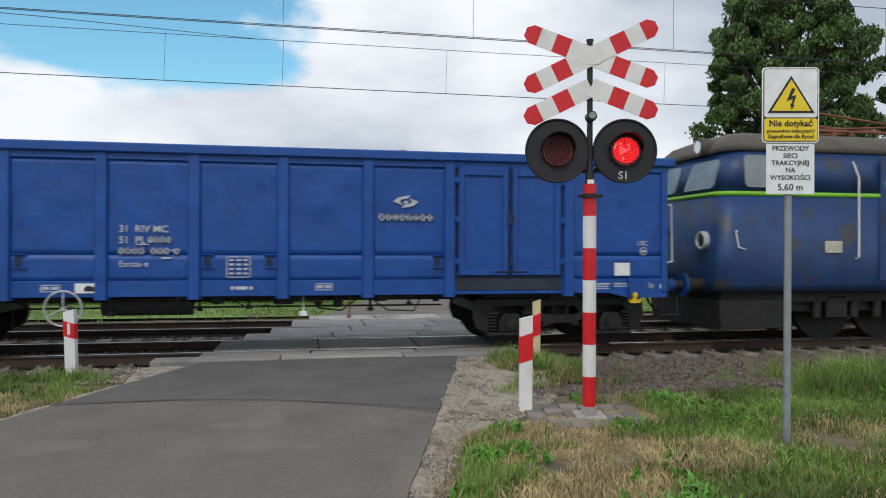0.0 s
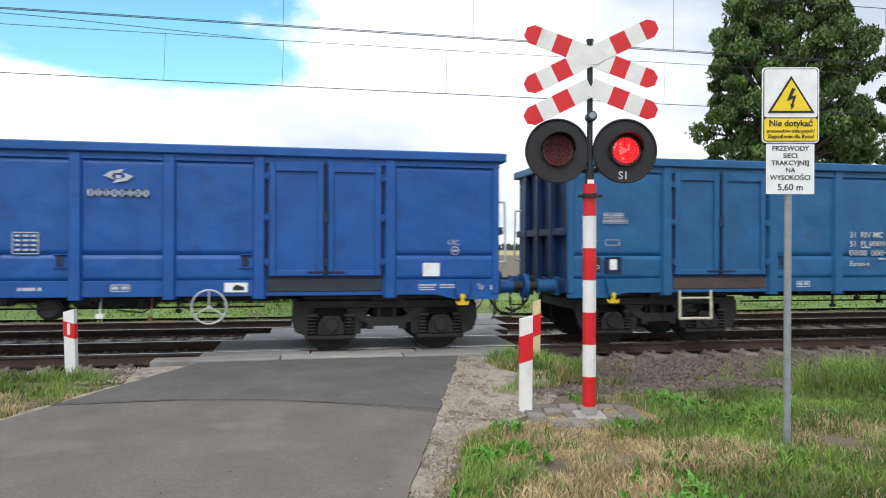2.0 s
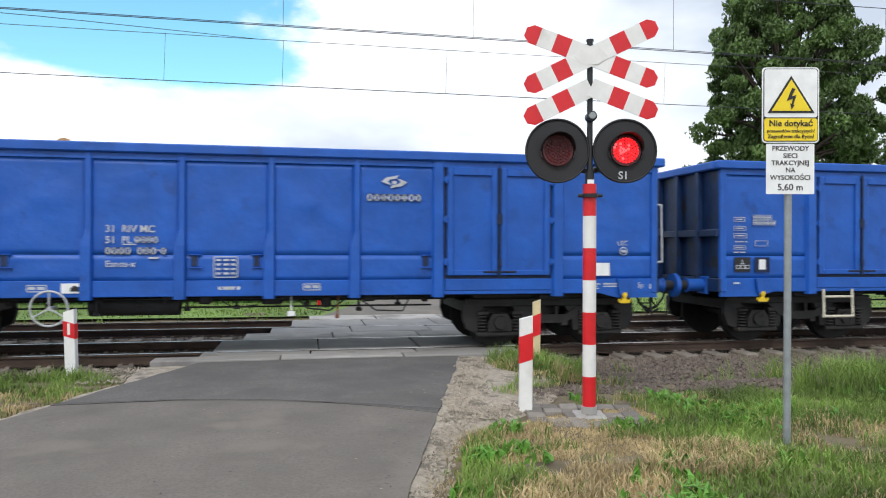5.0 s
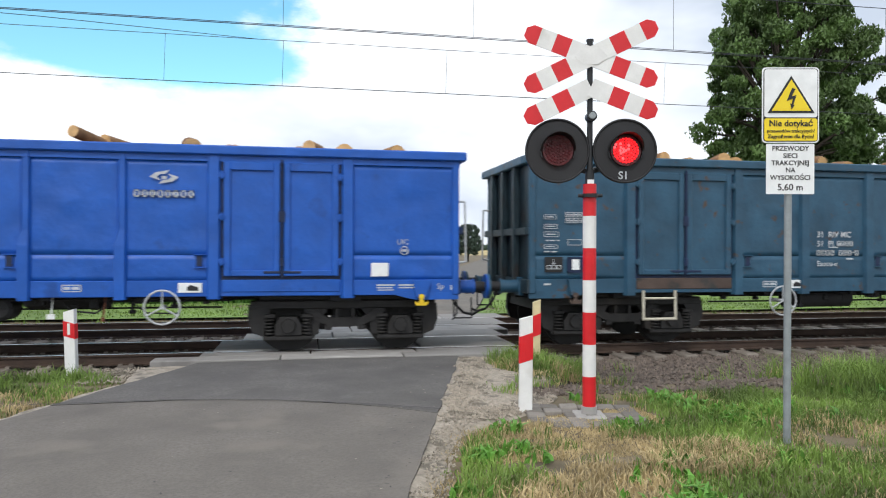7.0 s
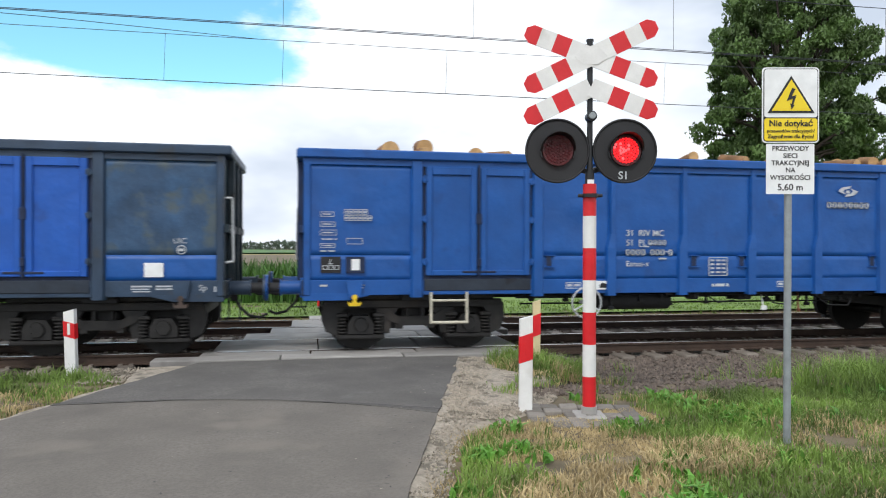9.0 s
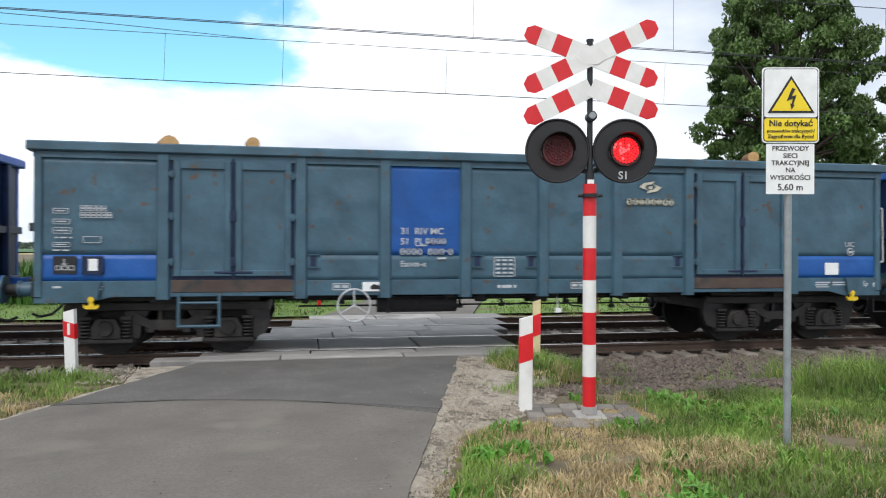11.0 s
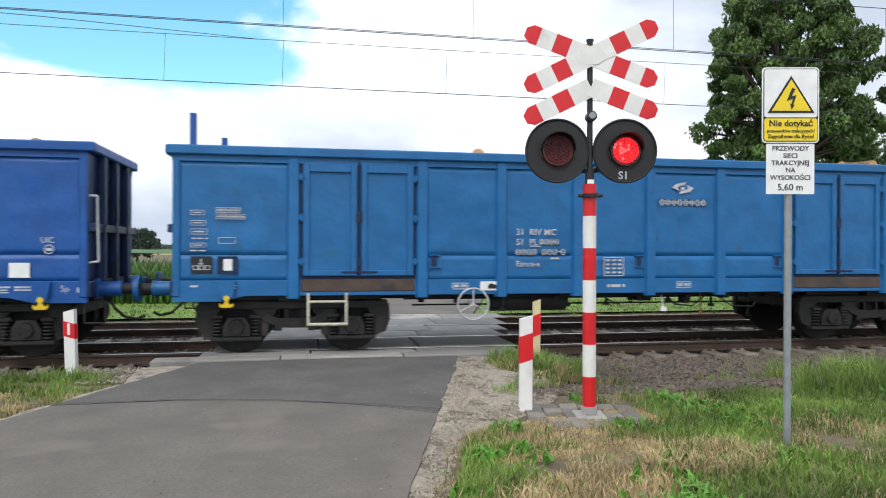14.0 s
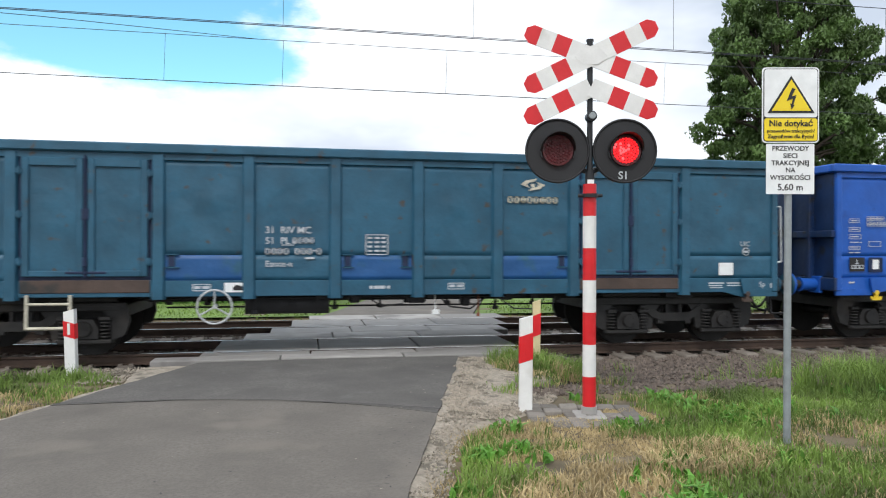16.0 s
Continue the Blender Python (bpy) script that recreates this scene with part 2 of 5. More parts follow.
def ring(bm, centre, r, tr, seg=24, m=Matrix(), mat=0):
    """A torus in the x-z plane."""
    grid = []
    for i in range(seg):
        a = 2 * math.pi * i / seg
        grid.append([bm.verts.new(m @ (Vector(centre) + Vector(((r + tr * math.cos(b)) * math.cos(a), tr * math.sin(b), (r + tr * math.cos(b)) * math.sin(a)))))
                     for b in (k * math.pi / 3 for k in range(6))])
    for i in range(seg):
        for k in range(6):
            f = bm.faces.new((grid[i][k], grid[(i + 1) % seg][k], grid[(i + 1) % seg][(k + 1) % 6], grid[i][(k + 1) % 6]))
            f.material_index, f.smooth = mat, True


def mesh_of(bm, name, mats):
    bmesh.ops.recalc_face_normals(bm, faces=bm.faces)
    me = bpy.data.meshes.new(name)
    bm.to_mesh(me)
    bm.free()
    for m in (mats if isinstance(mats, (list, tuple)) else [mats]):
        me.materials.append(m)
    return me


def part(name, bm, mats, parent=None, label="", at=None):
    ob = new(name, mesh_of(bm, name, mats))
    ob.parent = parent
    if at is not None:
        ob.matrix_basis = at
    if label:
        ob["label"] = label
    return ob


def share(name, me, parent, at, label=""):
    ob = new(name, me)
    ob.parent = parent
    ob.matrix_basis = at
    if label:
        ob["label"] = label
    return ob


def letters(name, body, size, mat, parent, at, align="LEFT", label="", bold=0.0):
    """Lettering as a thin mesh in the x-z plane, read from -y."""
    cu = bpy.data.curves.new(name, "FONT")
    cu.body, cu.size, cu.align_x, cu.extrude, cu.offset, cu.resolution_u = body, size, align, 0.0015, bold, 3
    ob = bpy.data.objects.new(name, cu)
    scene.collection.objects.link(ob)
    me = bpy.data.meshes.new_from_object(ob.evaluated_get(bpy.context.evaluated_depsgraph_get()))
    bpy.data.objects.remove(ob)
    me.materials.clear()
    me.materials.append(mat)
    out = new(name, me)
    out.parent = parent
    out.matrix_basis = at @ pose(0, 0, 0, 90, 0, 0)
    if label:
        out["label"] = label
    return out


def from_arrays(name, verts, faces, mats, index=None):
    me = bpy.data.meshes.new(name)
    me.from_pydata(verts, [], faces)
    for m in mats:
        me.materials.append(m)
    if index is not None:
        me.polygons.foreach_set("material_index", index)
    return new(name, me)


# ---- ground, road, railway ----
# The road, verge and fields are laid out on a road plan, turned and scaled into the track's own axes by site().
PLAN_TURN, PLAN_DEPTH = radians(13.6), 0.8346


def site(x, y):
    across = x * math.cos(PLAN_TURN) - (y + 15.087) * math.sin(PLAN_TURN)
    along = PLAN_DEPTH * (x * math.sin(PLAN_TURN) + (y + 15.087) * math.cos(PLAN_TURN))
    return across * math.cos(YAW) + along * math.sin(YAW), -13.06 - across * math.sin(YAW) + along * math.cos(YAW)


def plan(x, y):
    """The way back from the track's axes to the road plan."""
    across = x * math.cos(YAW) - (y + 13.06) * math.sin(YAW)
    along = (x * math.sin(YAW) + (y + 13.06) * math.cos(YAW)) / PLAN_DEPTH
    return across * math.cos(PLAN_TURN) + along * math.sin(PLAN_TURN), -15.087 - across * math.sin(PLAN_TURN) + along * math.cos(PLAN_TURN)


def left_edge(y):
    return 0.254 + 0.4315 * y if y < 2 else -0.13 + 0.328 * y


def right_edge(y):
    return 4.052 + 0.3118 * y if y < 2 else 3.88 + 0.3295 * y


def fall(v, a, b):
    t = min(1.0, max(0.0, (v - a) / (b - a)))
    return t * t * (3 - 2 * t)


def ground_height(x, y):
    side = fall(x, -1.6, 1.5)
    dip = fall(y, -2.5 - 2.1 * side, -2.0 - 1.6 * side) * (1 - fall(y, 6.9, 8.0))
    bumps = 0.035 * noise.noise(Vector((x * 0.9, y * 0.9, 3))) + 0.015 * noise.noise(Vector((x * 4, y * 4, 9)))
    near = 1.0 if abs(x) < 40 and -30 < y < 40 else 0.0
    return -0.09 - 0.36 * dip + bumps * near


def grid_sheet(name, xs, ys, height, mat):
    verts = [(*site(x, y), height(x, y)) for y in ys for x in xs]
    n = len(xs)
    faces = [(j * n + i, j * n + i + 1, (j + 1) * n + i + 1, (j + 1) * n + i) for j in range(len(ys) - 1) for i in range(n - 1)]
    ob = from_arrays(name, verts, faces, [mat])
    for p in ob.data.polygons:
        p.use_smooth = True
    return ob


xs = [-3000, -800, -200, -80, -40] + [-20 + 0.25 * i for i in range(180)] + [28, 40, 80, 200, 800, 3000]
ys = [-3000, -600, -150, -60, -30] + [-18 + 0.25 * i for i in range(120)] + [14, 18, 24, 40, 80, 200, 800, 3000]
ground = grid_sheet("ground", xs, ys, ground_height, EARTH)
tagged(ground, "grassy earth verge and flat farmland", "ground", kind="structure")


def strip(name, y0, y1, step, mat, lift, thick=0.3, wobble=0.0, lo=None, hi=None, edge=0.0):
    """A slab of road between its two edges, with thickness."""
    bm = bmesh.new()
    rows = []
    count = max(2, int((y1 - y0) / step) + 1)
    for i in range(count):
        y = y0 + (y1 - y0) * i / (count - 1)
        a = (lo or left_edge)(y) + wobble * noise.noise(Vector((1.7, y * 2.1, 0)))
        b = (hi or right_edge)(y) + wobble * noise.noise(Vector((8.7, y * 2.1, 0)))
        rows.append([bm.verts.new((*site(x, y), z)) for x, z in ((a, lift - thick), (a, lift), ((a + b) / 2, lift + 0.012 - 0.3 * edge), (b, lift - edge), (b, lift - thick))])
    for p, q in zip(rows, rows[1:]):
        for k in range(4):
            bm.faces.new((p[k], p[k + 1], q[k + 1], q[k]))
    bm.faces.new(rows[0])
    bm.faces.new(rows[-1])
    return part(name, bm, mat)


tagged(strip("road", -60, -4.4, 0.3, ASPHALT, 0.0, wobble=0.035), "worn grey asphalt lane with crumbling edges", "road", kind="structure")


def joint_line(x):
    d = max(0.0, x + 0.7)
    return -5.03 - 0.12 * d - 0.105 * d * d


bm = bmesh.new()
cols = []
for c in range(33):
    u = c / 32
    yj = joint_line(left_edge(-5.6) + (right_edge(-5.6) - left_edge(-5.6)) * u) + 0.02 * noise.noise(Vector((u * 30, 0, 2)))
    col = []
    for r in range(13):
        y = yj + (-1.79 - yj) * r / 12
        a, b = left_edge(y) + 0.05 * noise.noise(Vector((1.7, y * 2.1, 0))), right_edge(y) + 0.05 * noise.noise(Vector((8.7, y * 2.1, 0)))
        col.append((a + (b - a) * u, y))
    cols.append([bm.verts.new((*site(x, y), -0.1)) for x, y in col[:1]] + [bm.verts.new((*site(x, y), 0.018 - 0.012 * abs(2 * u - 1))) for x, y in col] + [bm.verts.new((*site(x, y), -0.2)) for x, y in col[-1:]])
for p, q in zip(cols, cols[1:]):
    for k in range(len(p) - 1):
        bm.faces.new((p[k], q[k], q[k + 1], p[k + 1]))
tagged(part("road_patch", bm, ASPHALT2), "newer dark asphalt patch before the rails", "road", kind="structure")
tagged(strip("road_far", 6.3, 160, 1.5, ASPHALT, -0.01, wobble=0.08), "asphalt lane beyond the railway", "road", kind="structure")
tagged(strip("gravel_shoulder", -14, -1.85, 0.25, GRAVEL, -0.006, 0.3, 0.12, lo=lambda y: right_edge(y) - 0.2,
             hi=lambda y: right_edge(y) + 0.22 + 1.15 * fall(y, -7.6, -5.4) - 0.5 * fall(y, -3.6, -1.9), edge=0.085), "pale crushed gravel road shoulder", "gravel", kind="structure")
tagged(strip("gravel_shoulder_far_side", -14, -1.85, 0.25, GRAVEL, -0.04, 0.3, 0.12, lo=lambda y: left_edge(y) - 0.22 - 0.5 * fall(y, -3.4, -2.0),
             hi=lambda y: left_edge(y) + 0.2), "dusty gravel road shoulder", "gravel", kind="structure")
bm = bmesh.new()
rng = random.Random(5)
last = None
for i in range(60):
    x = left_edge(-5.8) + 0.1 + (right_edge(-5.8) - left_edge(-5.8) - 0.2) * i / 59
    y = joint_line(x) - 0.012 + 0.012 * rng.uniform(-1, 1)
    w = 0.006 + 0.007 * rng.random()
    now = (bm.verts.new((*site(x, y - w), 0.021)), bm.verts.new((*site(x, y + w), 0.023)))
    if last:
        bm.faces.new((last[0], now[0], now[1], last[1]))
    last = now
tagged(part("tar_joint", bm, TAR), "black tar sealed joint across the asphalt", "road joint", kind="structure")

# tar spots and grit trodden into the asphalt
verts, faces = [], []
spot = random.Random(21)
for _ in range(170):
    y = spot.uniform(-10.5, -2.2)
    x = spot.uniform(left_edge(y) + 0.2, right_edge(y) - 0.1)
    if spot.random() < 0.5:
        x = right_edge(y) - abs(spot.gauss(0, 0.45)) - 0.05
    r, a = spot.uniform(0.005, 0.014), spot.uniform(0, 3.1)
    k = len(verts)
    for i in range(6):
        t = i * math.pi / 3
        u, v = r * spot.uniform(1.0, 2.4) * math.cos(t), r * spot.uniform(0.4, 0.9) * math.sin(t)
        verts.append((*site(x + u * math.cos(a) - v * math.sin(a), y + u * math.sin(a) + v * math.cos(a)), 0.0225 if y > joint_line(x) else 0.016))
    faces.append(tuple(range(k, k + 6)))
tagged(from_arrays("tar_spots", verts, faces, [TAR, GRAVEL], [int(spot.random() < 0.35) for _ in faces]), "dark tar spots and pale grit on the asphalt", "road wear", kind="stuff")

# ballast bed: shoulder, two tracks
bm = bmesh.new()
rows = []
for i in range(161):
    x = -160 + 2 * i
    rows.append([bm.verts.new((x, y, z)) for y, z in ((-3.7, -0.44 if x > -2 else -0.8), (-2.8, -0.27 if x > -2 else -0.6), (-1.9, -0.23), (0, -0.25), (1.8, -0.27), (3.6, -0.25), (5.4, -0.23), (6.6, -0.5))])
for p, q in zip(rows, rows[1:]):
    for k in range(7):
        bm.faces.new((p[k], q[k], q[k + 1], p[k + 1]))
tagged(part("ballast_bed", bm, BED), "dusty brown railway ballast bed", "ballast", kind="structure")

TRACKS = (0.0, 3.6)
for number, yc in enumerate(TRACKS, 1):
    track = tagged(new("railway_track_%d" % number), "straight railway track with rusty rails on concrete sleepers", "railway track", kind="structure")
    for side in (-1, 1):
        bm = bmesh.new()
        y = yc + side * 0.755
        prof = [(-0.07, -0.17), (0.07, -0.17), (0.07, -0.155), (0.012, -0.13), (0.012, -0.045), (0.036, -0.035), (0.036, -0.004), (0.03, 0.0), (-0.03, 0.0),
                (-0.036, -0.004), (-0.036, -0.035), (-0.012, -0.045), (-0.012, -0.13), (-0.07, -0.155)]
        ends = [[bm.verts.new((x, y + dy, z)) for dy, z in prof] for x in (-170, 170)]
        for k in range(len(prof)):
            f = bm.faces.new((ends[0][k], ends[0][(k + 1) % 14], ends[1][(k + 1) % 14], ends[1][k]))
            f.material_index = 1 if k == 7 else 0
        bm.faces.new(ends[0])
        bm.faces.new(ends[1])
        part("rail", bm, [RAILSIDE, RAILTOP], track)
    bm = bmesh.new()
    box(bm, -0.13, 0.13, -1.3, 1.3, -0.33, -0.172, 0.02)
    for side in (-1, 1):
        for dx in (-0.08, 0.08):
            box(bm, dx - 0.03, dx + 0.03, side * 0.755 - 0.12, side * 0.755 + 0.12, -0.18, -0.145)
    me = mesh_of(bm, "sleeper", SLEEPER)
    for i in range(70):
        share("sleeper", me, track, Matrix.Translation((-16 + 0.6 * i, yc, 0)))
    bm = bmesh.new()
    for i in range(-250, 250):
        x = 0.6 * i
        if not -16.3 < x < 25.7:
            box(bm, x - 0.13, x + 0.13, yc - 1.3, yc + 1.3, -0.33, -0.172)
    part("distant_sleepers", bm, SLEEPER, track)["kind"] = "stuff"

# loose ballast stones
rng = np.random.default_rng(3)


def stones(name, areas, mat, label):
    octa = np.array([(1, 0, 0), (-1, 0, 0), (0, 1, 0), (0, -1, 0), (0, 0, 1), (0, 0, -1)], float)
    tri = [(0, 2, 4), (2, 1, 4), (1, 3, 4), (3, 0, 4), (2, 0, 5), (1, 2, 5), (3, 1, 5), (0, 3, 5)]
    verts, faces = [], []
    for x0, x1, y0, y1, zf, n, size in areas:
        for i in range(n):
            plan_x, plan_y = rng.uniform(x0, x1), rng.uniform(y0, y1)
            x, y = (plan_x, plan_y) if mat == GRAVEL else plan(plan_x, plan_y)
            if left_edge(y) - 0.3 < x < right_edge(y) + 0.03 + 0.06 * math.sin(y * 7):
                continue
            if mat == GRAVEL and x > right_edge(y) + 0.3 + 1.1 * fall(y, -7.4, -5.2):
                continue
            s = size * rng.uniform(0.5, 1.3)
            v = octa * (s * rng.uniform(0.6, 1.2, 3)) + rng.uniform(-0.25, 0.25, (6, 3)) * s
            base = len(verts)
            at = site(x, y)
            verts.extend((v + (*at, (zf(x, y) if mat == GRAVEL else zf(*at)) + s * 0.3)).tolist())
            faces.extend([tuple(base + k for k in f) for f in tri])
    return tagged(from_arrays(name, verts, faces, [mat]), label, "stones", kind="stuff")


def bed_top(x, y):
    return float(np.interp(y, (-3.7, -2.8, -1.9, 0, 1.8, 3.6, 5.4, 6.6), (-0.44, -0.27, -0.23, -0.25, -0.27, -0.25, -0.23, -0.5)))


stones("ballast_stones", [(2.2, 15, -4.7, -0.85, lambda x, y: max(bed_top(x, y), ground_height(*plan(x, y))), 16000, 0.036), (-12, -0.8, -1.8, -0.85, bed_top, 3000, 0.036),
                          (-12, 20, -0.7, 2.75, bed_top, 9000, 0.04), (-11, 22, 2.95, 5.8, bed_top, 4500, 0.045)],
       STONES, "loose brown crushed ballast stones")
stones("gravel_stones", [(2.2, 5.2, -6.6, -1.9, lambda x, y: -0.01 - 0.07 * fall(x - right_edge(y), 0.1, 1.2), 15000, 0.018), (0.8, 3.0, -10.0, -6.0, lambda x, y: -0.008, 6000, 0.012),
                         (-2.0, -0.6, -3.2, -1.8, lambda x, y: -0.05, 900, 0.016)],
       GRAVEL, "loose pale gravel beside the road")

# crossing slabs
crossing = tagged(new("level_crossing"), "weathered concrete slabs between and beside the rails", "level crossing", kind="structure")
rng = random.Random(8)
for x0, x1, y0, y1, length, top in ((-2.30, 3.5, -1.62, -1.24, 2.0, 0.004), (-1.65, 3.6, -1.23, -0.83, 1.7, 0.0), (-1.50, 3.72, -0.66, 0.66, 1.75, 0.006), (-1.15, 3.95, 0.83, 1.79, 1.7, 0.0),
                                    (-0.70, 4.3, 1.81, 2.76, 1.7, 0.0), (-0.30, 4.6, 2.93, 4.27, 1.6, 0.006), (0.1, 5.0, 4.44, 5.45, 1.6, 0.0)):
    n = round((x1 - x0) / length)
    for i in range(n):
        a, b = x0 + (x1 - x0) * i / n, x0 + (x1 - x0) * (i + 1) / n
        bm = bmesh.new()
        z = top + rng.uniform(-0.006, 0.006)
        box(bm, a + 0.012, b - 0.012, y0, y1, -0.2, z, 0.014)
        part("slab", bm, CONCRETE, crossing)

# pavers round the signal mast
pavers = tagged(new("paved_plinth"), "small grey concrete pavers sunk round the signal mast", "paving", kind="structure")
bm = bmesh.new()
box(bm, -0.098, 0.098, -0.098, 0.098, -0.06, 0.0, 0.012)
me = mesh_of(bm, "paver", PAVER)
mast_foot = site(3.715, -6.45)
for i in range(6):
    for j in range(5):
        if rng.random() < 0.12:
            continue
        share("paver", me, pavers, pose(*mast_foot, 0, 0, 0, -11) @ pose(-0.58 + 0.205 * i + 0.02 * rng.random(), -0.42 + 0.205 * j, -0.065 + 0.015 * rng.random(), rng.uniform(-3, 3), rng.uniform(-3, 3), rng.uniform(-3, 3)))


# ---- grass and weeds ----
rng = np.random.default_rng(11)


def blades(name, spots, mats, label, width=0.0055, lean=0.9):
    """spots: rows of x, y, z, height, material. Each blade bends over in two pieces."""
    verts, faces, index = [], [], []
    for x, y, z, h, m in spots:
        x, y = site(x, y)
        a = rng.uniform(0, 2 * math.pi)
        d = rng.uniform(0.1, lean) * h
        ux, uy = math.cos(a), math.sin(a)
        b = rng.uniform(0, 2 * math.pi)
        wx, wy = math.cos(b) * width, math.sin(b) * width
        k = len(verts)
        verts += [(x - wx, y - wy, z), (x + wx, y + wy, z), (x + wx * 0.8 + ux * d * 0.3, y + wy * 0.8 + uy * d * 0.3, z + h * 0.6),
                  (x - wx * 0.8 + ux * d * 0.3, y - wy * 0.8 + uy * d * 0.3, z + h * 0.6), (x + ux * d, y + uy * d, z + h * (1 - 0.25 * d / h))]
        faces += [(k, k + 1, k + 2, k + 3), (k + 3, k + 2, k + 4)]
        index += [m, m]
    return tagged(from_arrays(name, verts, faces, mats, index), label, "grass", kind="stuff")


def lawn(x0, x1, y0, y1, n, h, keep, dry=0.2, floor=None):
    out = []
    for _ in range(n):
        x, y = rng.uniform(x0, x1), rng.uniform(y0, y1)
        c = noise.noise(Vector((x * 0.8, y * 0.8, 5))) + 0.6 * noise.noise(Vector((x * 2.6, y * 2.6, 1)))
        if not keep(x, y, c):
            continue
        d = noise.noise(Vector((x * 0.55, y * 0.55, 21))) + 0.4 * noise.noise(Vector((x * 2, y * 2, 31)))
        m = 1 if d + rng.uniform(-0.25, 0.25) > 0.32 - dry else 0
        out.append((x, y, (floor or ground_height)(x, y) - 0.01, h * rng.uniform(0.4, 1.2) * (1 + 0.5 * c) * (0.8 if m else 1), m))
    return out


def right_verge(x, y, c):
    e = right_edge(y) + 0.35 + 0.95 * fall(y, -7.6, -5.6)
    paved = 3.05 < x < 4.4 and -7.05 < y < -5.85
    return x > e and c > -0.36 + 1.0 * fall(y, -6.1, -5.1) + 0.35 * (1 - fall(math.hypot(x - 3.2, y + 7.2), 0.6, 1.6)) and (not paved or c > 0.55)


spots = lawn(1.0, 12.5, -10.5, -3.9, 95000, 0.14, right_verge, 0.10)
spots += lawn(6.2, 15, -7.2, -4.0, 24000, 0.42, lambda x, y, c: c + 0.5 * (x - 7.6) > 0.1, -0.1)
spots += lawn(3.4, 5.6, -4.0, -2.0, 9000, 0.30, lambda x, y, c: ((x - 4.5) / 0.8) ** 2 + ((y + 2.9) / 0.7) ** 2 < 1 + c, -0.25, lambda x, y: -0.09 - 0.12 * fall(x, 4.3, 4.9))
spots += lawn(4.6, 14, -4.6, -2.2, 6000, 0.2, lambda x, y, c: c > 0.36, 0.1, lambda x, y: max(bed_top(*site(x, y)), ground_height(x, y)))
spots += lawn(2.6, 5.6, -9.6, -7.6, 12000, 0.20, lambda x, y, c: ((x - 3.85) / 0.6) ** 2 + ((y + 8.5) / 0.5) ** 2 < 1 + c, 0.9)
spots += lawn(0.6, 3.6, -10.6, -5.6, 9000, 0.07, lambda x, y, c: right_edge(y) + 0.06 < x < right_edge(y) + 1.0 and c > 0.0, 0.75)
spots += lawn(2.6, 4.2, -6.2, -3.4, 2500, 0.10, lambda x, y, c: x > right_edge(y) + 0.5 and c > 0.2, 0.3, lambda x, y: -0.02)
spots += lawn(1.4, 6.5, -10.4, -7.0, 9000, 0.11, lambda x, y, c: right_verge(x, y, c) and c > 0.1, 0.55)
spots += lawn(2.0, 4.4, -8.2, -6.2, 16000, 0.07, lambda x, y, c: x > right_edge(y) + 0.45 + 0.9 * fall(y, -7.0, -6.2), 0.9)
spots += lawn(-11, -0.4, -9, -2.0, 26000, 0.13, lambda x, y, c: x < left_edge(y) - 0.25 - 0.7 * fall(y, -3.4, -2.2) and c > -0.45, 0.24)
spots += lawn(-9, -2.0, -3.2, -1.75, 6000, 0.2, lambda x, y, c: x < -1.9 - 0.6 * abs(y + 2.4) and c > -0.05, 0.1)
spots += lawn(-8, -1.2, -6.5, -1.8, 22000, 0.16, lambda x, y, c: x < left_edge(y) - 0.3 - 0.9 * fall(y, -3.4, -2.2) and c > -0.4, 0.16)
blades("grass", spots, [GRASS, DRY], "uneven green and straw-dry roadside grass")
blades("far_grass", lawn(-16, 32, 7.2, 13, 16000, 0.10, lambda x, y, c: not left_edge(y) - 0.3 < x < right_edge(y) + 0.3 and c > -0.5, -0.8), [GRASS, DRY], "green grass strip beyond the railway", width=0.02)
weeds = []
for _ in range(1500):
    x, y = rng.uniform(1.4, 12), rng.uniform(-10.2, -4.2)
    c = noise.noise(Vector((x * 1.1, y * 1.1, 44)))
    if c > 0.15 and right_verge(x, y, 0.3):
        for _ in range(9):
            weeds.append((x + rng.normal(0, 0.07), y + rng.normal(0, 0.07), -0.08, rng.uniform(0.05, 0.15), 0))
blades("weeds", weeds, [WEED], "low broad-leaved green weeds in the verge", width=0.028, lean=1.1)

# ---- fields and trees beyond ----
tagged(grid_sheet("meadow", [-60 + 6 * i for i in range(26)], [7.7, 9, 10, 12, 20, 34], lambda x, y: -0.06 if not left_edge(y) - 6 < x < right_edge(y) + 6 else -0.075, MEADOW),
       "short green meadow beyond the railway", "meadow", kind="structure")
tagged(grid_sheet("grain_field", [-900 + 60 * i for i in range(31)], [190, 240, 320, 425], lambda x, y: 0.0 + 0.003 * (y - 190), STUBBLE), "ripe yellow grain field far off", "field", kind="structure")
rows = []
for j in range(9):
    y = 13.5 + 0.75 * j
    x = -70.0
    while x < left_edge(y) - 1.3:
        for _ in range(6):
            rows.append((x + rng.normal(0, 0.1), y + rng.normal(0, 0.12), -0.1, rng.uniform(0.9, 1.62), 0))
        x += 0.2
blades("maize_crop", rows, [CORN], "tall green maize standing in rows", width=0.05, lean=0.5)
bm = bmesh.new()
n, verts = 60, {}
for j in range(24):
    for i in range(n):
        y = 19.5 + 2.0 * j
        x = -160 + (left_edge(y) - 3 + 160) * i / (n - 1)
        verts[i, j] = bm.verts.new((*site(x, y), 1.50 + 0.10 * noise.noise(Vector((x, y, 0)))))
for j in range(23):
    for i in range(n - 1):
        bm.faces.new((verts[i, j], verts[i + 1, j], verts[i + 1, j + 1], verts[i, j + 1]))
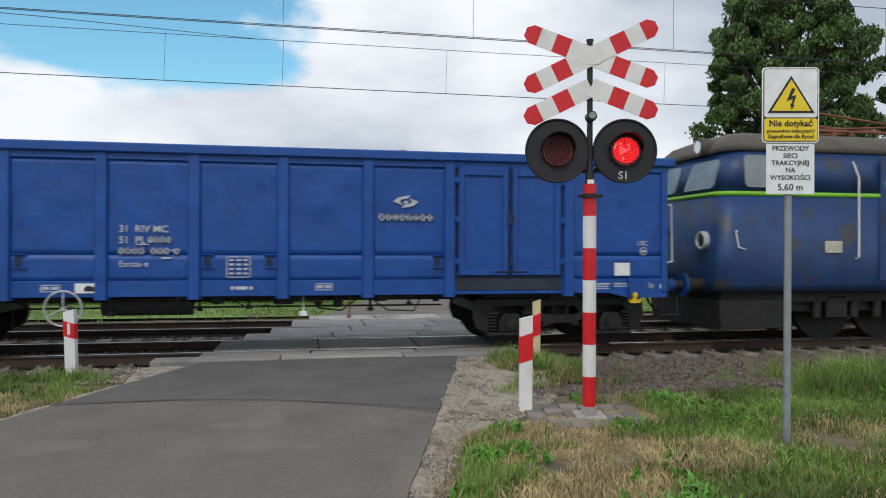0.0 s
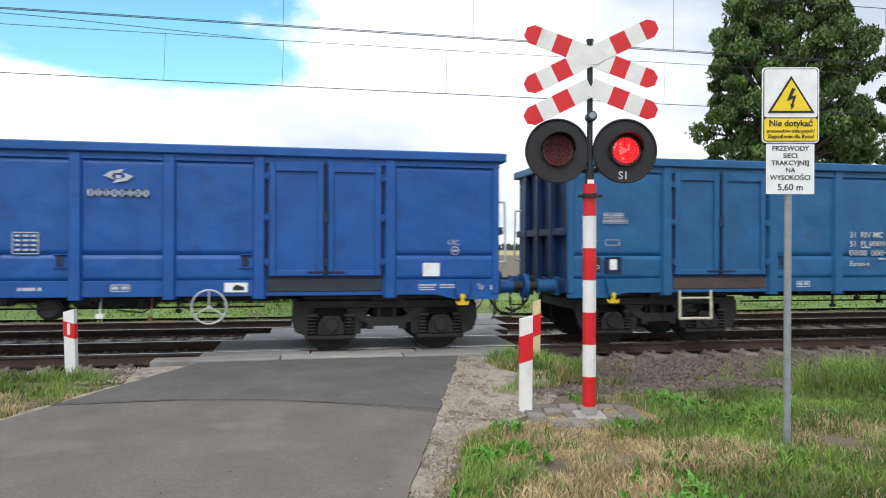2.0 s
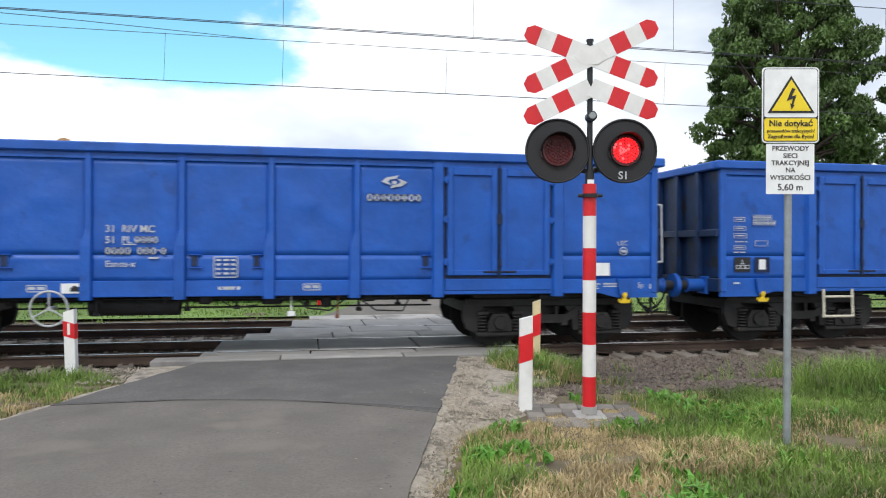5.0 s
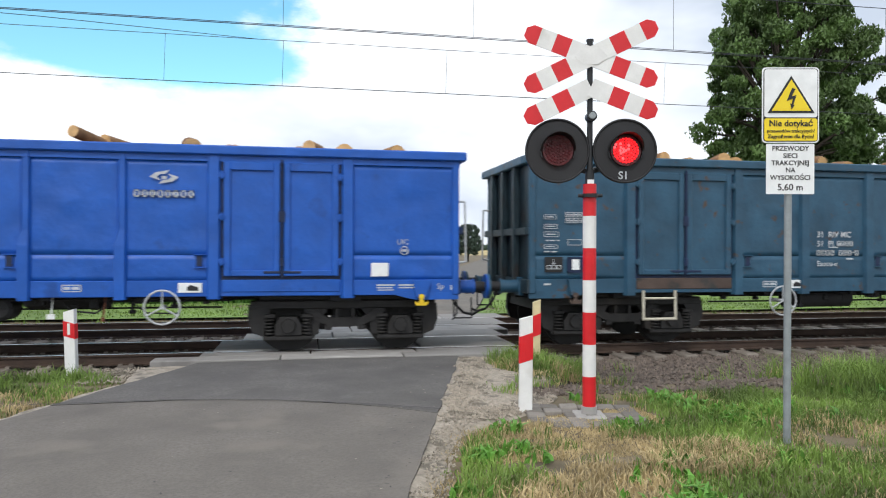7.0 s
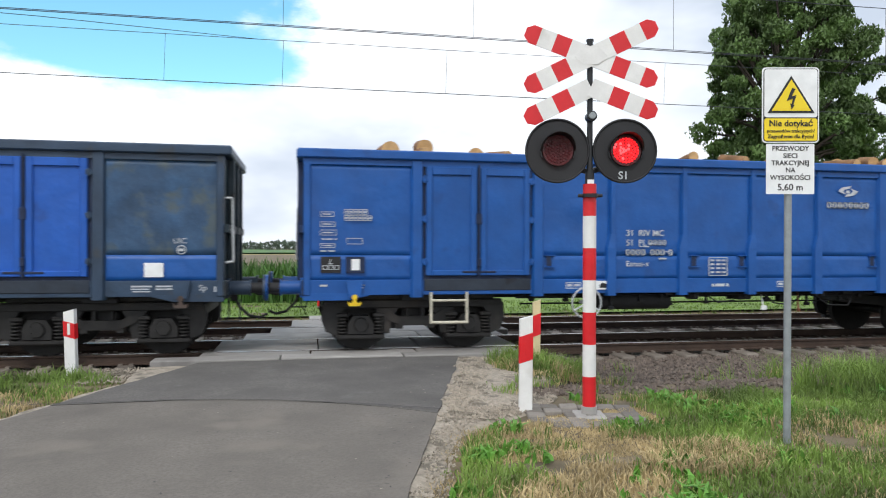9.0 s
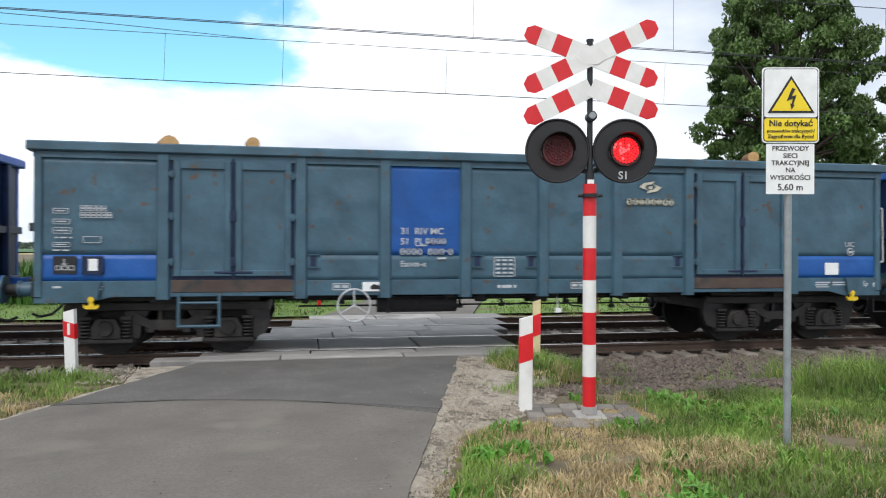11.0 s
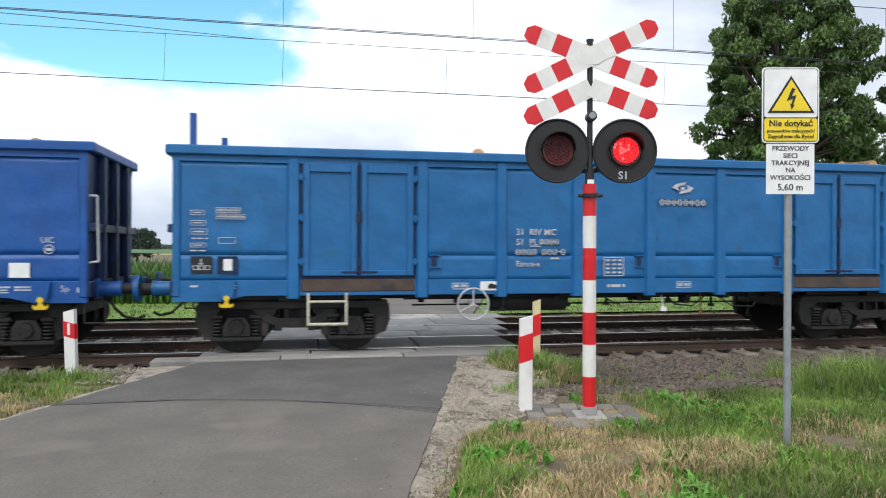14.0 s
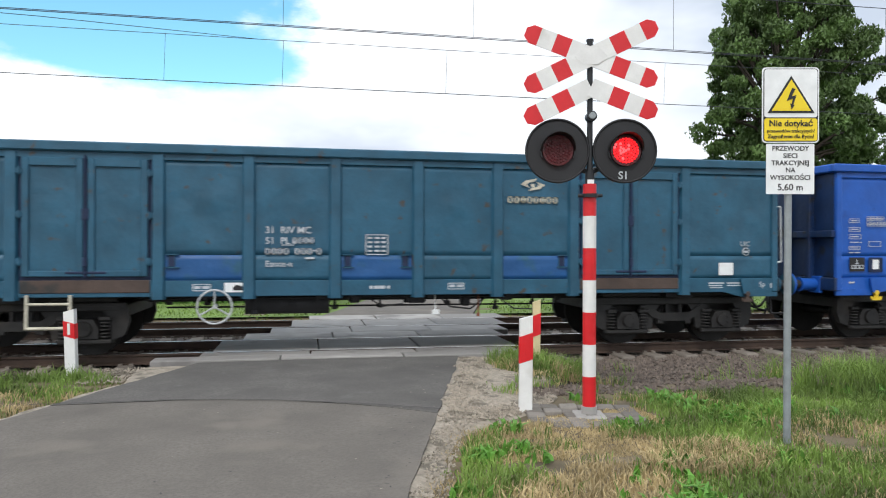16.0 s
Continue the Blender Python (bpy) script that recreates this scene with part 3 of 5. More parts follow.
tagged(part("maize_field", bm, CORN), "dense tops of the maize field", "field", kind="stuff")


def leaf_cloud(points, size, mat, name):
    """Small folded leaf clumps at the given points, each turned at random."""
    verts, faces = [], []
    for p in points:
        q = Euler(rng.uniform(0, 6.28, 3)).to_matrix()
        s = size * rng.uniform(0.6, 1.4)
        k = len(verts)
        verts += [tuple(Vector(p) + q @ Vector(v)) for v in ((-s, 0, 0), (0, -0.45 * s, 0.12 * s), (s, 0, 0), (0, 0.45 * s, 0.12 * s))]
        faces += [(k, k + 1, k + 2), (k, k + 2, k + 3)]
    me = bpy.data.meshes.new(name)
    me.from_pydata(verts, [], faces)
    me.materials.append(mat)
    return me


def broadleaf(name, x, y, height, spread, leaves, size, label, mat=LEAF, base=-0.1):
    thing = tagged(new(name), label, "tree")
    thing.location = (*site(x, y), base)
    bm = bmesh.new()
    trunk_top = height * 0.42
    cyl(bm, (0, 0, 0), (0.1, 0, trunk_top), height * 0.03, 10, height * 0.02)
    tips, pts = [], []
    r = random.Random(len(name) + 3)
    clumps = 150 if leaves > 50000 else 50
    for i in range(clumps):
        a = i * 2.39996
        up = (i + 0.5) / clumps
        rim = spread * (0.30 + 0.70 * math.sin(math.pi * min(1, 0.20 + 0.70 * up)))
        reach = rim * r.uniform(0.2, 1.0) ** 0.5 * r.uniform(0.85, 1.12)
        tip = Vector((math.cos(a) * reach, math.sin(a) * reach, height * (0.24 + 0.72 * up)))
        start = Vector((0.05, 0, min(trunk_top, tip.z * 0.75)))
        mid = start.lerp(tip, 0.5) + Vector((0, 0, 0.04 * height))
        cyl(bm, start, mid, height * 0.009, 6, height * 0.005)
        cyl(bm, mid, tip, height * 0.005, 5, height * 0.002)
        tips.append((tip, r.uniform(0.6, 1.15)))
    part("trunk", bm, BARK, thing)
    per = leaves // len(tips)
    for tip, s in tips:
        blob = spread * (0.175 if leaves > 50000 else 0.25) * s
        for _ in range(per):
            d = Vector(rng.normal(0, 1, 3)).normalized() * blob * rng.uniform(0.25, 1) ** 0.5
            d.z *= 0.72
            pts.append(tip + d * (1 + 0.5 * noise.noise(tip + d * 2)))
    crown = new("crown", leaf_cloud(pts, size, mat, "crown"))
    crown.parent = thing
    return thing


broadleaf("oak_tree", 30.5, 28.0, 17.2, 4.9, 105000, 0.125, "large dark green oak with a ragged crown")
broadleaf("young_oak", 37.6, 29.0, 8.6, 3.2, 18000, 0.12, "smaller dark green oak beside the large one")
broadleaf("shrub", 25.2, 28.5, 6.6, 2.0, 9000, 0.12, "dark green shrub under the oak")
broadleaf("field_tree", 30.0, 95.0, 5.0, 2.0, 3500, 0.2, "small lone tree in the fields", FARLEAF)
broadleaf("hedge_tree", -11.0, 90.0, 3.9, 2.6, 4000, 0.2, "round bushy tree at the field edge", FARLEAF)
pts = []
for _ in range(22000):
    x = rng.uniform(-520, 700)
    top = 3.6 + 2.2 * noise.noise(Vector((x * 0.02, 0, 0))) + 1.2 * noise.noise(Vector((x * 0.11, 4, 0)))
    pts.append((*site(x, 430 + rng.uniform(-12, 12)), rng.uniform(0, 1) ** 0.7 * max(1.5, top)))
tagged(new("far_woods", leaf_cloud(pts, 1.1, FARLEAF, "far_woods")), "hazy line of woods on the horizon", "woods", kind="stuff")


# ---- overhead line ----
def wire(name, points, r, line, label=""):
    """One cable with a round section, carried without breaks from point to point."""
    bm = bmesh.new()
    rings = []
    for x, y, z in points:
        upright = abs(points[0][0] - points[-1][0]) < 0.1
        cx, cy = site(x, y)
        rings.append([bm.verts.new((cx + (r * math.cos(a) if upright else 0), cy + r * (math.sin(a) if upright else math.cos(a)), z + (0 if upright else r * math.sin(a))))
                      for a in (k * 2 * math.pi / 6 for k in range(6))])
    for p, q in zip(rings, rings[1:]):
        for k in range(6):
            bm.faces.new((p[k], p[(k + 1) % 6], q[(k + 1) % 6], q[k])).smooth = True
    bm.faces.new(rings[0])
    bm.faces.new(rings[-1])
    return part(name, bm, WIRE, line, label)


def sag(y, z, span, low, x0=-62.0, x1=62.0, n=31):
    return [(x0 + (x1 - x0) * i / (n - 1), y, z + low * ((x0 + (x1 - x0) * i / (n - 1)) / span) ** 2) for i in range(n)]


near_line = tagged(new("overhead_line"), "contact wires and sagging messenger wire over the near track", "overhead wire", "overhead lines")
far_line = tagged(new("overhead_line"), "contact wire and messenger wire over the far track", "overhead wire", "overhead lines")
wire("contact_wire", [(-70, -0.02, 5.55), (70, 0.06, 5.53)], 0.0075, near_line)
wire("contact_wire", [(-70, 0.03, 5.56), (70, 0.0, 5.56)], 0.0065, near_line)
wire("messenger_wire", sag(0.0, 6.62, 30, 0.35), 0.008, near_line)
wire("contact_wire", [(-70, 4.14, 5.31), (70, 4.14, 5.24)], 0.009, far_line)
wire("messenger_wire", sag(4.14, 6.27, 30, 0.10), 0.0065, far_line)
wire("jumper_cable", [(-20, 0.2, 5.95), (-3.2, 0.6, 5.60), (0.5, 4.1, 6.26)], 0.006, near_line, "thin cable running between the two tracks' wires")
for x in (-8.3, -1.48, 1.0, 4.7, 10.2, 14.0):
    wire("dropper", [(x, 4.14, 5.27), (x + 0.03, 4.14, 6.28)], 0.004, far_line)
for x in (-6.0, 0.8, 4.2, 8.2, 13.0):
    wire("dropper", [(x, 0.0, 5.55), (x, 0.0, 6.62 + 0.35 * (x / 30) ** 2)], 0.004, near_line)


# ---- signals and signs ----
def chevron_arm(bm, x0, z0, x1, z1, width, y, flip=False):
    """One striped board from the white middle out to a pointed red tip."""
    a, b = Vector((x0, 0, z0 + 0.05 * x0)), Vector((x1, 0, z1 + 0.05 * x1))
    u = (b - a).normalized()
    v = Vector((-u.z, 0, u.x)) * width / 2
    length = (b - a).length
    for s0, s1, mat in ((0.0, 0.30, 0), (0.30, 0.54, 1), (0.54, 0.78, 0), (0.78, 1.0, 1)):
        p, q = a + u * (length * s0), a + u * (length * s1)
        if s1 == 1.0:
            out = [p - v, q - v - u * 0.07, q - v * 0.45, q + v * 0.45, q + v - u * 0.07, p + v]
        else:
            out = [p - v, q - v, q + v, p + v]
        prism(bm, [(c.x, c.z) for c in out], 0.012, Matrix.Translation((0, y, 0)), mat, 2)


def crossing_signal(label):
    """Mast with two alternating red lamps and a double cross; lamps shine towards -y."""
    thing = tagged(new("level_crossing_signal"), label, "crossing signal")
    bm = bmesh.new()
    cyl(bm, (0, 0, 0), (0, 0, 0.1), 0.085, 16)
    box(bm, -0.17, 0.17, -0.17, 0.17, -0.12, 0.02, 0.02)
    part("base", bm, CONCRETE, thing, "pale concrete and steel foot")
    for i in range(7):
        bm = bmesh.new()
        z = 0.076 + 0.3443 * i
        cyl(bm, (0, 0, z), (0, 0, z + 0.3443), 0.072, 20)
        part("pole_band", bm, WHITEPOST if i % 2 else RED, thing, "white painted band" if i % 2 else "red painted band")
    bm = bmesh.new()
    cyl(bm, (0, 0, 2.5), (0, 0, 4.02), 0.032, 12)
    cyl(bm, (0, 0, 2.42), (0, 0, 2.62), 0.05, 12)
    cyl(bm, (0, 0, 4.02), (0, 0, 4.04), 0.04, 12)
    cyl(bm, (0, -0.03, 2.34), (0, -0.03, 2.38), 0.085, 16)
    cyl(bm, (-0.13, -0.03, 2.36), (0.13, -0.03, 2.36), 0.018, 8)
    part("mast", bm, HOOD, thing, "black steel mast")
    bm = bmesh.new()
    cyl(bm, (0, -0.12, 3.20), (0, 0.0, 3.20), 0.055, 16)
    cyl(bm, (0, -0.15, 3.20), (0, -0.12, 3.20), 0.035, 14, mat=1)
    part("bell", bm, [HOOD, GALV], thing, "small black warning bell")
    for x in (-0.352, 0.372):
        bm = bmesh.new()
        cyl(bm, (x, 0.0, 2.84), (x, -0.025, 2.84), 0.345, 48)
        ring(bm, (x, -0.03, 2.84), 0.335, 0.012, 48)
        screen = part("backing_disc", bm, SCREEN, thing, "round black backing disc")
        bm = bmesh.new()
        cyl(bm, (x, 0.0, 2.84), (x, 0.16, 2.84), 0.2, 24, 0.15)
        cyl(bm, (x, 0.10, 2.75), (0.0, 0.06, 2.62), 0.03, 8)
        part("housing", bm, HOOD, thing)
        bm = bmesh.new()
        seg = 30
        rings = []
        for i in range(seg + 1):
            a = math.radians(-25 + 230 * i / seg)
            reach = -0.06 - 0.17 * max(0.0, math.sin(a)) ** 0.7
            rings.append([bm.verts.new((x + r * math.cos(a), y, 2.84 + r * math.sin(a))) for r, y in ((0.172, -0.02), (0.176, reach), (0.188, reach), (0.184, -0.02))])
        for p, q in zip(rings, rings[1:]):
            for k in range(3):
                bm.faces.new((p[k], p[k + 1], q[k + 1], q[k]))
        part("hood", bm, HOOD, thing, "black lamp hood")
    for k in range(2):
        bm = bmesh.new()
        r = random.Random(4)
        cyl(bm, (0, -0.012, 0), (0, 0.012, 0), 0.163, 32, mat=2)
        for face, mats in ((-1, (0, 1)), (1, (2, 2))):
            for rr in range(5):
                n = (1, 6, 12, 18, 24)[rr]
                for i in range(n):
                    a = 2 * math.pi * (i + 0.5 * (rr % 2)) / n
                    c = Vector((math.cos(a), 0, math.sin(a))) * 0.031 * rr
                    hot = face < 0 and r.random() < 0.35 - 0.06 * rr
                    cyl(bm, (c.x, face * 0.012, c.z), (c.x, face * 0.023, c.z), 0.0175, 6, 0.012, mat=mats[1] if hot else mats[0])
        lamp = part("lamp", bm, [LAMPLIT, LAMPHOT, LAMPDARK], thing, "faceted red warning lamp")
        lamp.location = ((-0.352, 0.372)[k], -0.06, 2.84)
    w = 0.2
    for sx in (-1, 1):
        for sz in (-1, 1):
            bm = bmesh.new()
            chevron_arm(bm, 0.03 * sx, 3.845 + 0.012 * sz, sx * 0.70, 3.845 + sz * 0.30, w, -0.060 - 0.003 * (sx * sz + 1))
            part("cross_arm", bm, [WHITEPOST, RED, GALV], thing, "red and white striped cross board")
    bm = bmesh.new()
    prism(bm, [(-0.085, 3.755), (0.085, 3.76), (0.175, 3.85), (0.085, 3.94), (-0.085, 3.93), (-0.175, 3.84)], 0.012, Matrix.Translation((0, -0.068, 0)), 0, 1)
    part("cross_centre", bm, [WHITEPOST, GALV], thing)
    for sx in (-1, 1):
        bm = bmesh.new()
        chevron_arm(bm, 0.0, 3.515, sx * 0.70, 3.205, w, -0.060 - 0.003 * (sx + 1))
        part("half_cross_arm", bm, [WHITEPOST, RED, GALV], thing, "red and white striped half cross board")
    bm = bmesh.new()
    box(bm, -0.035, 0.035, -0.06, -0.05, 2.47, 2.53)
    part("tag_plate", bm, PAPER, thing, "small white number tag")
    letters("lettering", "S1", 0.115, WHITE, thing, Matrix.Translation((0.30, -0.03, 2.54)), bold=0.002)
    return thing


signal = crossing_signal("red and white mast with alternating red lamps and striped crosses")
signal.matrix_basis = pose(*site(3.715, -6.45), -0.07, 0, -0.1, -11)
far_signal = copy_thing(signal, pose(*site(2.45, 10.7), -0.1, 0, 0, 169))
far_signal.scale = (0.81, 0.81, 0.81)
far_signal["label"] = "red and white crossing mast seen from behind its discs"
for ob in (signal, far_signal):
    ob["group"] = "crossing signals"


def warning_sign():
    thing = tagged(new("warning_sign"), "grey post with a yellow high-voltage warning and white height plate", "warning sign")
    bm = bmesh.new()
    cyl(bm, (0, 0, -0.2), (0, 0, 3.46), 0.033, 16)
    part("post", bm, GALV, thing)

    def plate(name, x0, x1, z0, z1, y, mat, r, label=""):
        bm = bmesh.new()
        box(bm, x0, x1, y, y + 0.006, z0, z1)
        up = [e for e in bm.edges if abs((e.verts[0].co - e.verts[1].co).y) > 0.004]
        if r:
            bmesh.ops.bevel(bm, geom=up, offset=r, segments=4, affect="EDGES", profile=0.5)
        return part(name, bm, mat, thing, label)

    plate("upper_plate", -0.262, 0.262, 2.80, 3.50, -0.045, PAPER, 0.035)
    plate("border", -0.25, 0.25, 2.812, 3.488, -0.049, BLACK, 0.03)
    plate("white_field", -0.243, 0.243, 3.035, 3.481, -0.053, PAPER, 0.025)
    plate("yellow_field", -0.243, 0.243, 2.819, 3.025, -0.053, SIGNYELLOW, 0.02)
    bm = bmesh.new()
    prism(bm, [(-0.215, 3.075), (0.215, 3.075), (0.0, 3.42)], 0.004, Matrix.Translation((0, -0.058, 0)))
    part("triangle_edge", bm, BLACK, thing)
    bm = bmesh.new()
    prism(bm, [(-0.180, 3.094), (0.180, 3.094), (0.0, 3.384)], 0.004, Matrix.Translation((0, -0.063, 0)))
    part("triangle", bm, SIGNYELLOW, thing)
    bm = bmesh.new()
    prism(bm, [(0.005, 3.305), (0.035, 3.295), (0.0, 3.225), (0.045, 3.24), (0.015, 3.145), (0.03, 3.15), (0.0, 3.105), (-0.012, 3.16), (0.0, 3.155), (0.012, 3.205), (-0.045, 3.185)], 0.003, Matrix.Translation((0, -0.068, 0)))
    part("lightning_bolt", bm, BLACK, thing)
    letters("lettering", "Nie dotykać", 0.080, BLACK, thing, Matrix.Translation((0, -0.056, 2.953)), "CENTER", bold=0.0015)
    letters("lettering", "przewodów trakcyjnych!", 0.044, BLACK, thing, Matrix.Translation((0, -0.056, 2.895)), "CENTER", bold=0.0004)
    letters("lettering", "Zagrożenie dla życia!", 0.049, BLACK, thing, Matrix.Translation((0, -0.056, 2.842)), "CENTER", bold=0.0006)
    plate("lower_plate", -0.221, 0.221, 2.325, 2.79, -0.045, PAPER, 0.008)
    for z, body, size in ((2.733, "PRZEWODY", 0.062), (2.665, "SIECI", 0.062), (2.598, "TRAKCYJNEJ", 0.062), (2.532, "NA", 0.062), (2.462, "WYSOKOŚCI", 0.062), (2.365, "5,60 m", 0.086)):
        letters("lettering", body, size, BLACK, thing, Matrix.Translation((0, -0.047, z - 0.005)), "CENTER", bold=0.0008)
    return thing


warning_sign().matrix_basis = pose(*site(5.018, -8.03), -0.09, 0, 0, -12)


def delineator(label, body, at, width=0.145, height=1.05, strip=False):
    thing = tagged(new("delineator_post"), label, "marker post", "delineator posts")
    w, h = width / 2, height
    bm = bmesh.new()
    prism(bm, [(-w, -0.15), (w, -0.15), (w, h), (-w, h - 0.04)], 0.10)
    bmesh.ops.bevel(bm, geom=[e for e in bm.edges if abs(e.verts[0].co.z - e.verts[1].co.z) > 0.5], offset=0.012, segments=2, affect="EDGES", profile=0.5)
    part("post", bm, body, thing)
    bm = bmesh.new()
    lo, hi = h * 0.58, h * 0.84
    prism(bm, [(-w - 0.002, lo - 0.05), (w + 0.002, lo), (w + 0.002, hi), (-w - 0.002, hi - 0.05)] if not strip else
          [(-w - 0.002, lo + 0.02), (w + 0.002, lo - 0.03), (w + 0.002, hi - 0.06), (-w - 0.002, hi - 0.01)], 0.106, Matrix.Translation((0, -0.003, 0)))
    part("red_band", bm, RED, thing, "red reflective band")
    if strip:
        bm = bmesh.new()
        box(bm, -0.018, 0.018, -0.007, 0.0, lo + 0.035, hi - 0.05)
        part("reflector", bm, WHITEPOST, thing, "white reflector strip")
    thing.matrix_basis = at
    return thing


delineator("white plastic marker post with a slanted red band", WHITEPOST, pose(*site(3.111, -6.121), -0.15, 0, 0.2, -11), 0.145, 1.13)
delineator("yellowed plastic marker post with a red band in tall grass", AGEDPOST, pose(*site(4.471, -2.685), -0.30, 0, 0.2, -11), 0.118, 1.24)
delineator("white plastic marker post with red band and white reflector", WHITEPOST, pose(*site(-2.251, -2.031), -0.10, 0, -2.0, -9), 0.155, 0.94, True)


# ---- the goods wagons ----
E_, D_, W_ = 1.817, 2.071, 1.3448
RIBS = [-HALF + E_, -HALF + E_ + D_] + [-HALF + E_ + D_ + W_ * i for i in range(1, 6)] + [HALF - E_]
FACE, SHEET = -1.457, -1.385


def bar_rows(bm, x, z, rows, y=SHEET - 0.004):
    """Lettering too small to read, as plain bars: rows of (drop, height, (start, length)...)."""
    for drop, h, *runs in rows:
        for s, n in runs:
            box(bm, x + s, x + s + n, y, y + 0.006, z - drop - h, z - drop)


def frame_box(bm, x0, x1, z0, z1, t, y=SHEET - 0.004):
    for a, b, c, d in ((x0, x1, z0, z0 + t), (x0, x1, z1 - t, z1), (x0, x0 + t, z0, z1), (x1 - t, x1, z0, z1)):
        box(bm, a, b, y, y + 0.006, c, d)


SHAPES = {}   # other forms of wagon parts, for the wagons that differ


def build_wagon():
    wagon = tagged(new("open_wagon"), "high-sided blue open goods wagon on two bogies", "goods wagon", "wagons of the train")
    half_turn = pose(0, 0, 0, 0, 0, 180)
    bm = bmesh.new()
    box(bm, -HALF, HALF, -1.36, 1.36, 1.12, 1.22)
    box(bm, -HALF + 0.1, HALF - 0.1, -0.25, 0.25, 0.82, 1.12)
    for x in (-5.41, 5.41):
        box(bm, x - 0.25, x + 0.25, -1.25, 1.25, 0.86, 1.12)
    for x in (-2.7, -0.9, 0.9, 2.7):
        box(bm, x - 0.06, x + 0.06, -1.3, 1.3, 0.9, 1.12)
    part("underframe", bm, UNDER, wagon, "black steel underframe and floor")
    # one side, used for both
    sill = bmesh.new()
    box(sill, -HALF, HALF, -1.402, -1.33, 0.955, 1.205, 0.008)
    sill = mesh_of(sill, "sill", PAINT)
    cap = bmesh.new()
    box(cap, -HALF - 0.11, HALF + 0.13, -1.485, -1.34, 3.155, 3.305, 0.02)
    box(cap, -HALF - 0.02, HALF + 0.02, -1.42, -1.36, 3.06, 3.16)
    cap = mesh_of(cap, "top_rail", PAINT)
    rib = bmesh.new()
    outline = [(-0.115, SHEET + 0.02), (-0.075, FACE), (0.075, FACE), (0.115, SHEET + 0.02)]
    levels = [[rib.verts.new((x, y + (0.0 if z < 2 else 0.015), z)) for x, y in outline] for z in (0.915, 1.25, 3.16)]
    for p, q in zip(levels, levels[1:]):
        for k in range(3):
            rib.faces.new((p[k], p[k + 1], q[k + 1], q[k]))
    rib.faces.new(levels[0])
    rib = mesh_of(rib, "rib", PAINT)
    slim = bmesh.new()
    levels = [[slim.verts.new((x, y, z)) for x, y in ((-w, SHEET + 0.02), (-w + 0.025, FACE + d), (0.05, FACE + d), (0.075, SHEET + 0.02))]
              for z, w, d in ((0.915, 0.125, 0.0), (1.74, 0.125, 0.0), (1.98, 0.055, 0.02), (3.16, 0.055, 0.02))]
    for p, q in zip(levels, levels[1:]):
        for k in range(3):
            slim.faces.new((p[k], p[k + 1], q[k + 1], q[k]))
    slim.faces.new(levels[0])
    SHAPES["slim_rib"] = mesh_of(slim, "rib", PAINT)
    bracket = bmesh.new()
    box(bracket, 0.11, 0.30, -1.43, SHEET, 1.60, 1.615)
    box(bracket, 0.11, 0.30, -1.43, SHEET, 1.40, 1.415)
    # inner box coloured dark to paint in the recess's shade
    box(bracket, 0.14, 0.25, -1.41, SHEET, 1.415, 1.60, 0.01, 1)
    bracket = mesh_of(bracket, "lashing_bracket", [PAINT, SHADOWBLUE])

    def sheet(width, key, z0, z1, m, proud, name):
        """A slightly dented steel sheet."""
        bm = bmesh.new()
        n = 15
        vs = {}
        for i in range(n):
            for j in range(m):
                x, z = width * (i / (n - 1) - 0.5), z0 + (z1 - z0) * j / (m - 1)
                edge = math.sin(math.pi * i / (n - 1)) ** 0.6 * math.sin(math.pi * j / (m - 1)) ** 0.6
                d = 0.022 * edge * (noise.noise(Vector((x * 2.6 + key * 7, z * 2.6, key))) + 0.5 * noise.noise(Vector((x * 6 + key * 3, z * 6, key))))
                vs[i, j] = bm.verts.new((x, SHEET - proud + d, z))
        for i in range(n - 1):
            for j in range(m - 1):
                bm.faces.new((vs[i, j], vs[i + 1, j], vs[i + 1, j + 1], vs[i, j + 1])).smooth = True
        out = bmesh.ops.extrude_face_region(bm, geom=list(bm.faces))
        for v in out["geom"]:
            if isinstance(v, bmesh.types.BMVert):
                v.co.y = SHEET + 0.045
        return mesh_of(bm, name, PAINT)

    door, trim = bmesh.new(), bmesh.new()
    dw = (D_ - 0.36) / 2
    box(door, -dw / 2, dw / 2, -1.402, -1.37, 1.27, 3.06, 0.006)
    for a, b, c, d in ((-dw / 2, -dw / 2 + 0.10, 1.27, 3.06), (dw / 2 - 0.10, dw / 2, 1.27, 3.06), (-dw / 2 + 0.10, dw / 2 - 0.10, 2.93, 3.06), (-dw / 2 + 0.10, dw / 2 - 0.10, 1.27, 1.36)):
        box(trim, a, b, -1.440, -1.395, c, d, 0.01)
    door = mesh_of(door, "door", PAINT)
    trim = mesh_of(trim, "door_trim", PAINT)
    hinge = bmesh.new()
    box(hinge, -0.05, 0.05, -1.45, -1.40, -0.04, 0.04, 0.01)
    cyl(hinge, (0, -1.452, -0.06), (0, -1.452, 0.06), 0.02, 8)
    hinge = mesh_of(hinge, "hinge", PAINT)
    bolt = bmesh.new()
    cyl(bolt, (0, -1.452, 1.25), (0, -1.452, 3.1), 0.018, 8)
    box(bolt, -0.05, 0.05, -1.46, -1.41, 2.12, 2.3, 0.01)
    box(bolt, -0.03, 0.03, -1.48, -1.41, 1.42, 1.56, 0.01)
    box(bolt, -0.28, 0.30, -1.45, -1.43, 1.31, 1.35, 0.01)
    bolt = mesh_of(bolt, "door_bolt", SHADOWBLUE)
    threshold = bmesh.new()
    box(threshold, -D_ / 2 + 0.12, D_ / 2 - 0.12, -1.415, -1.39, 1.02, 1.215, 0.01)
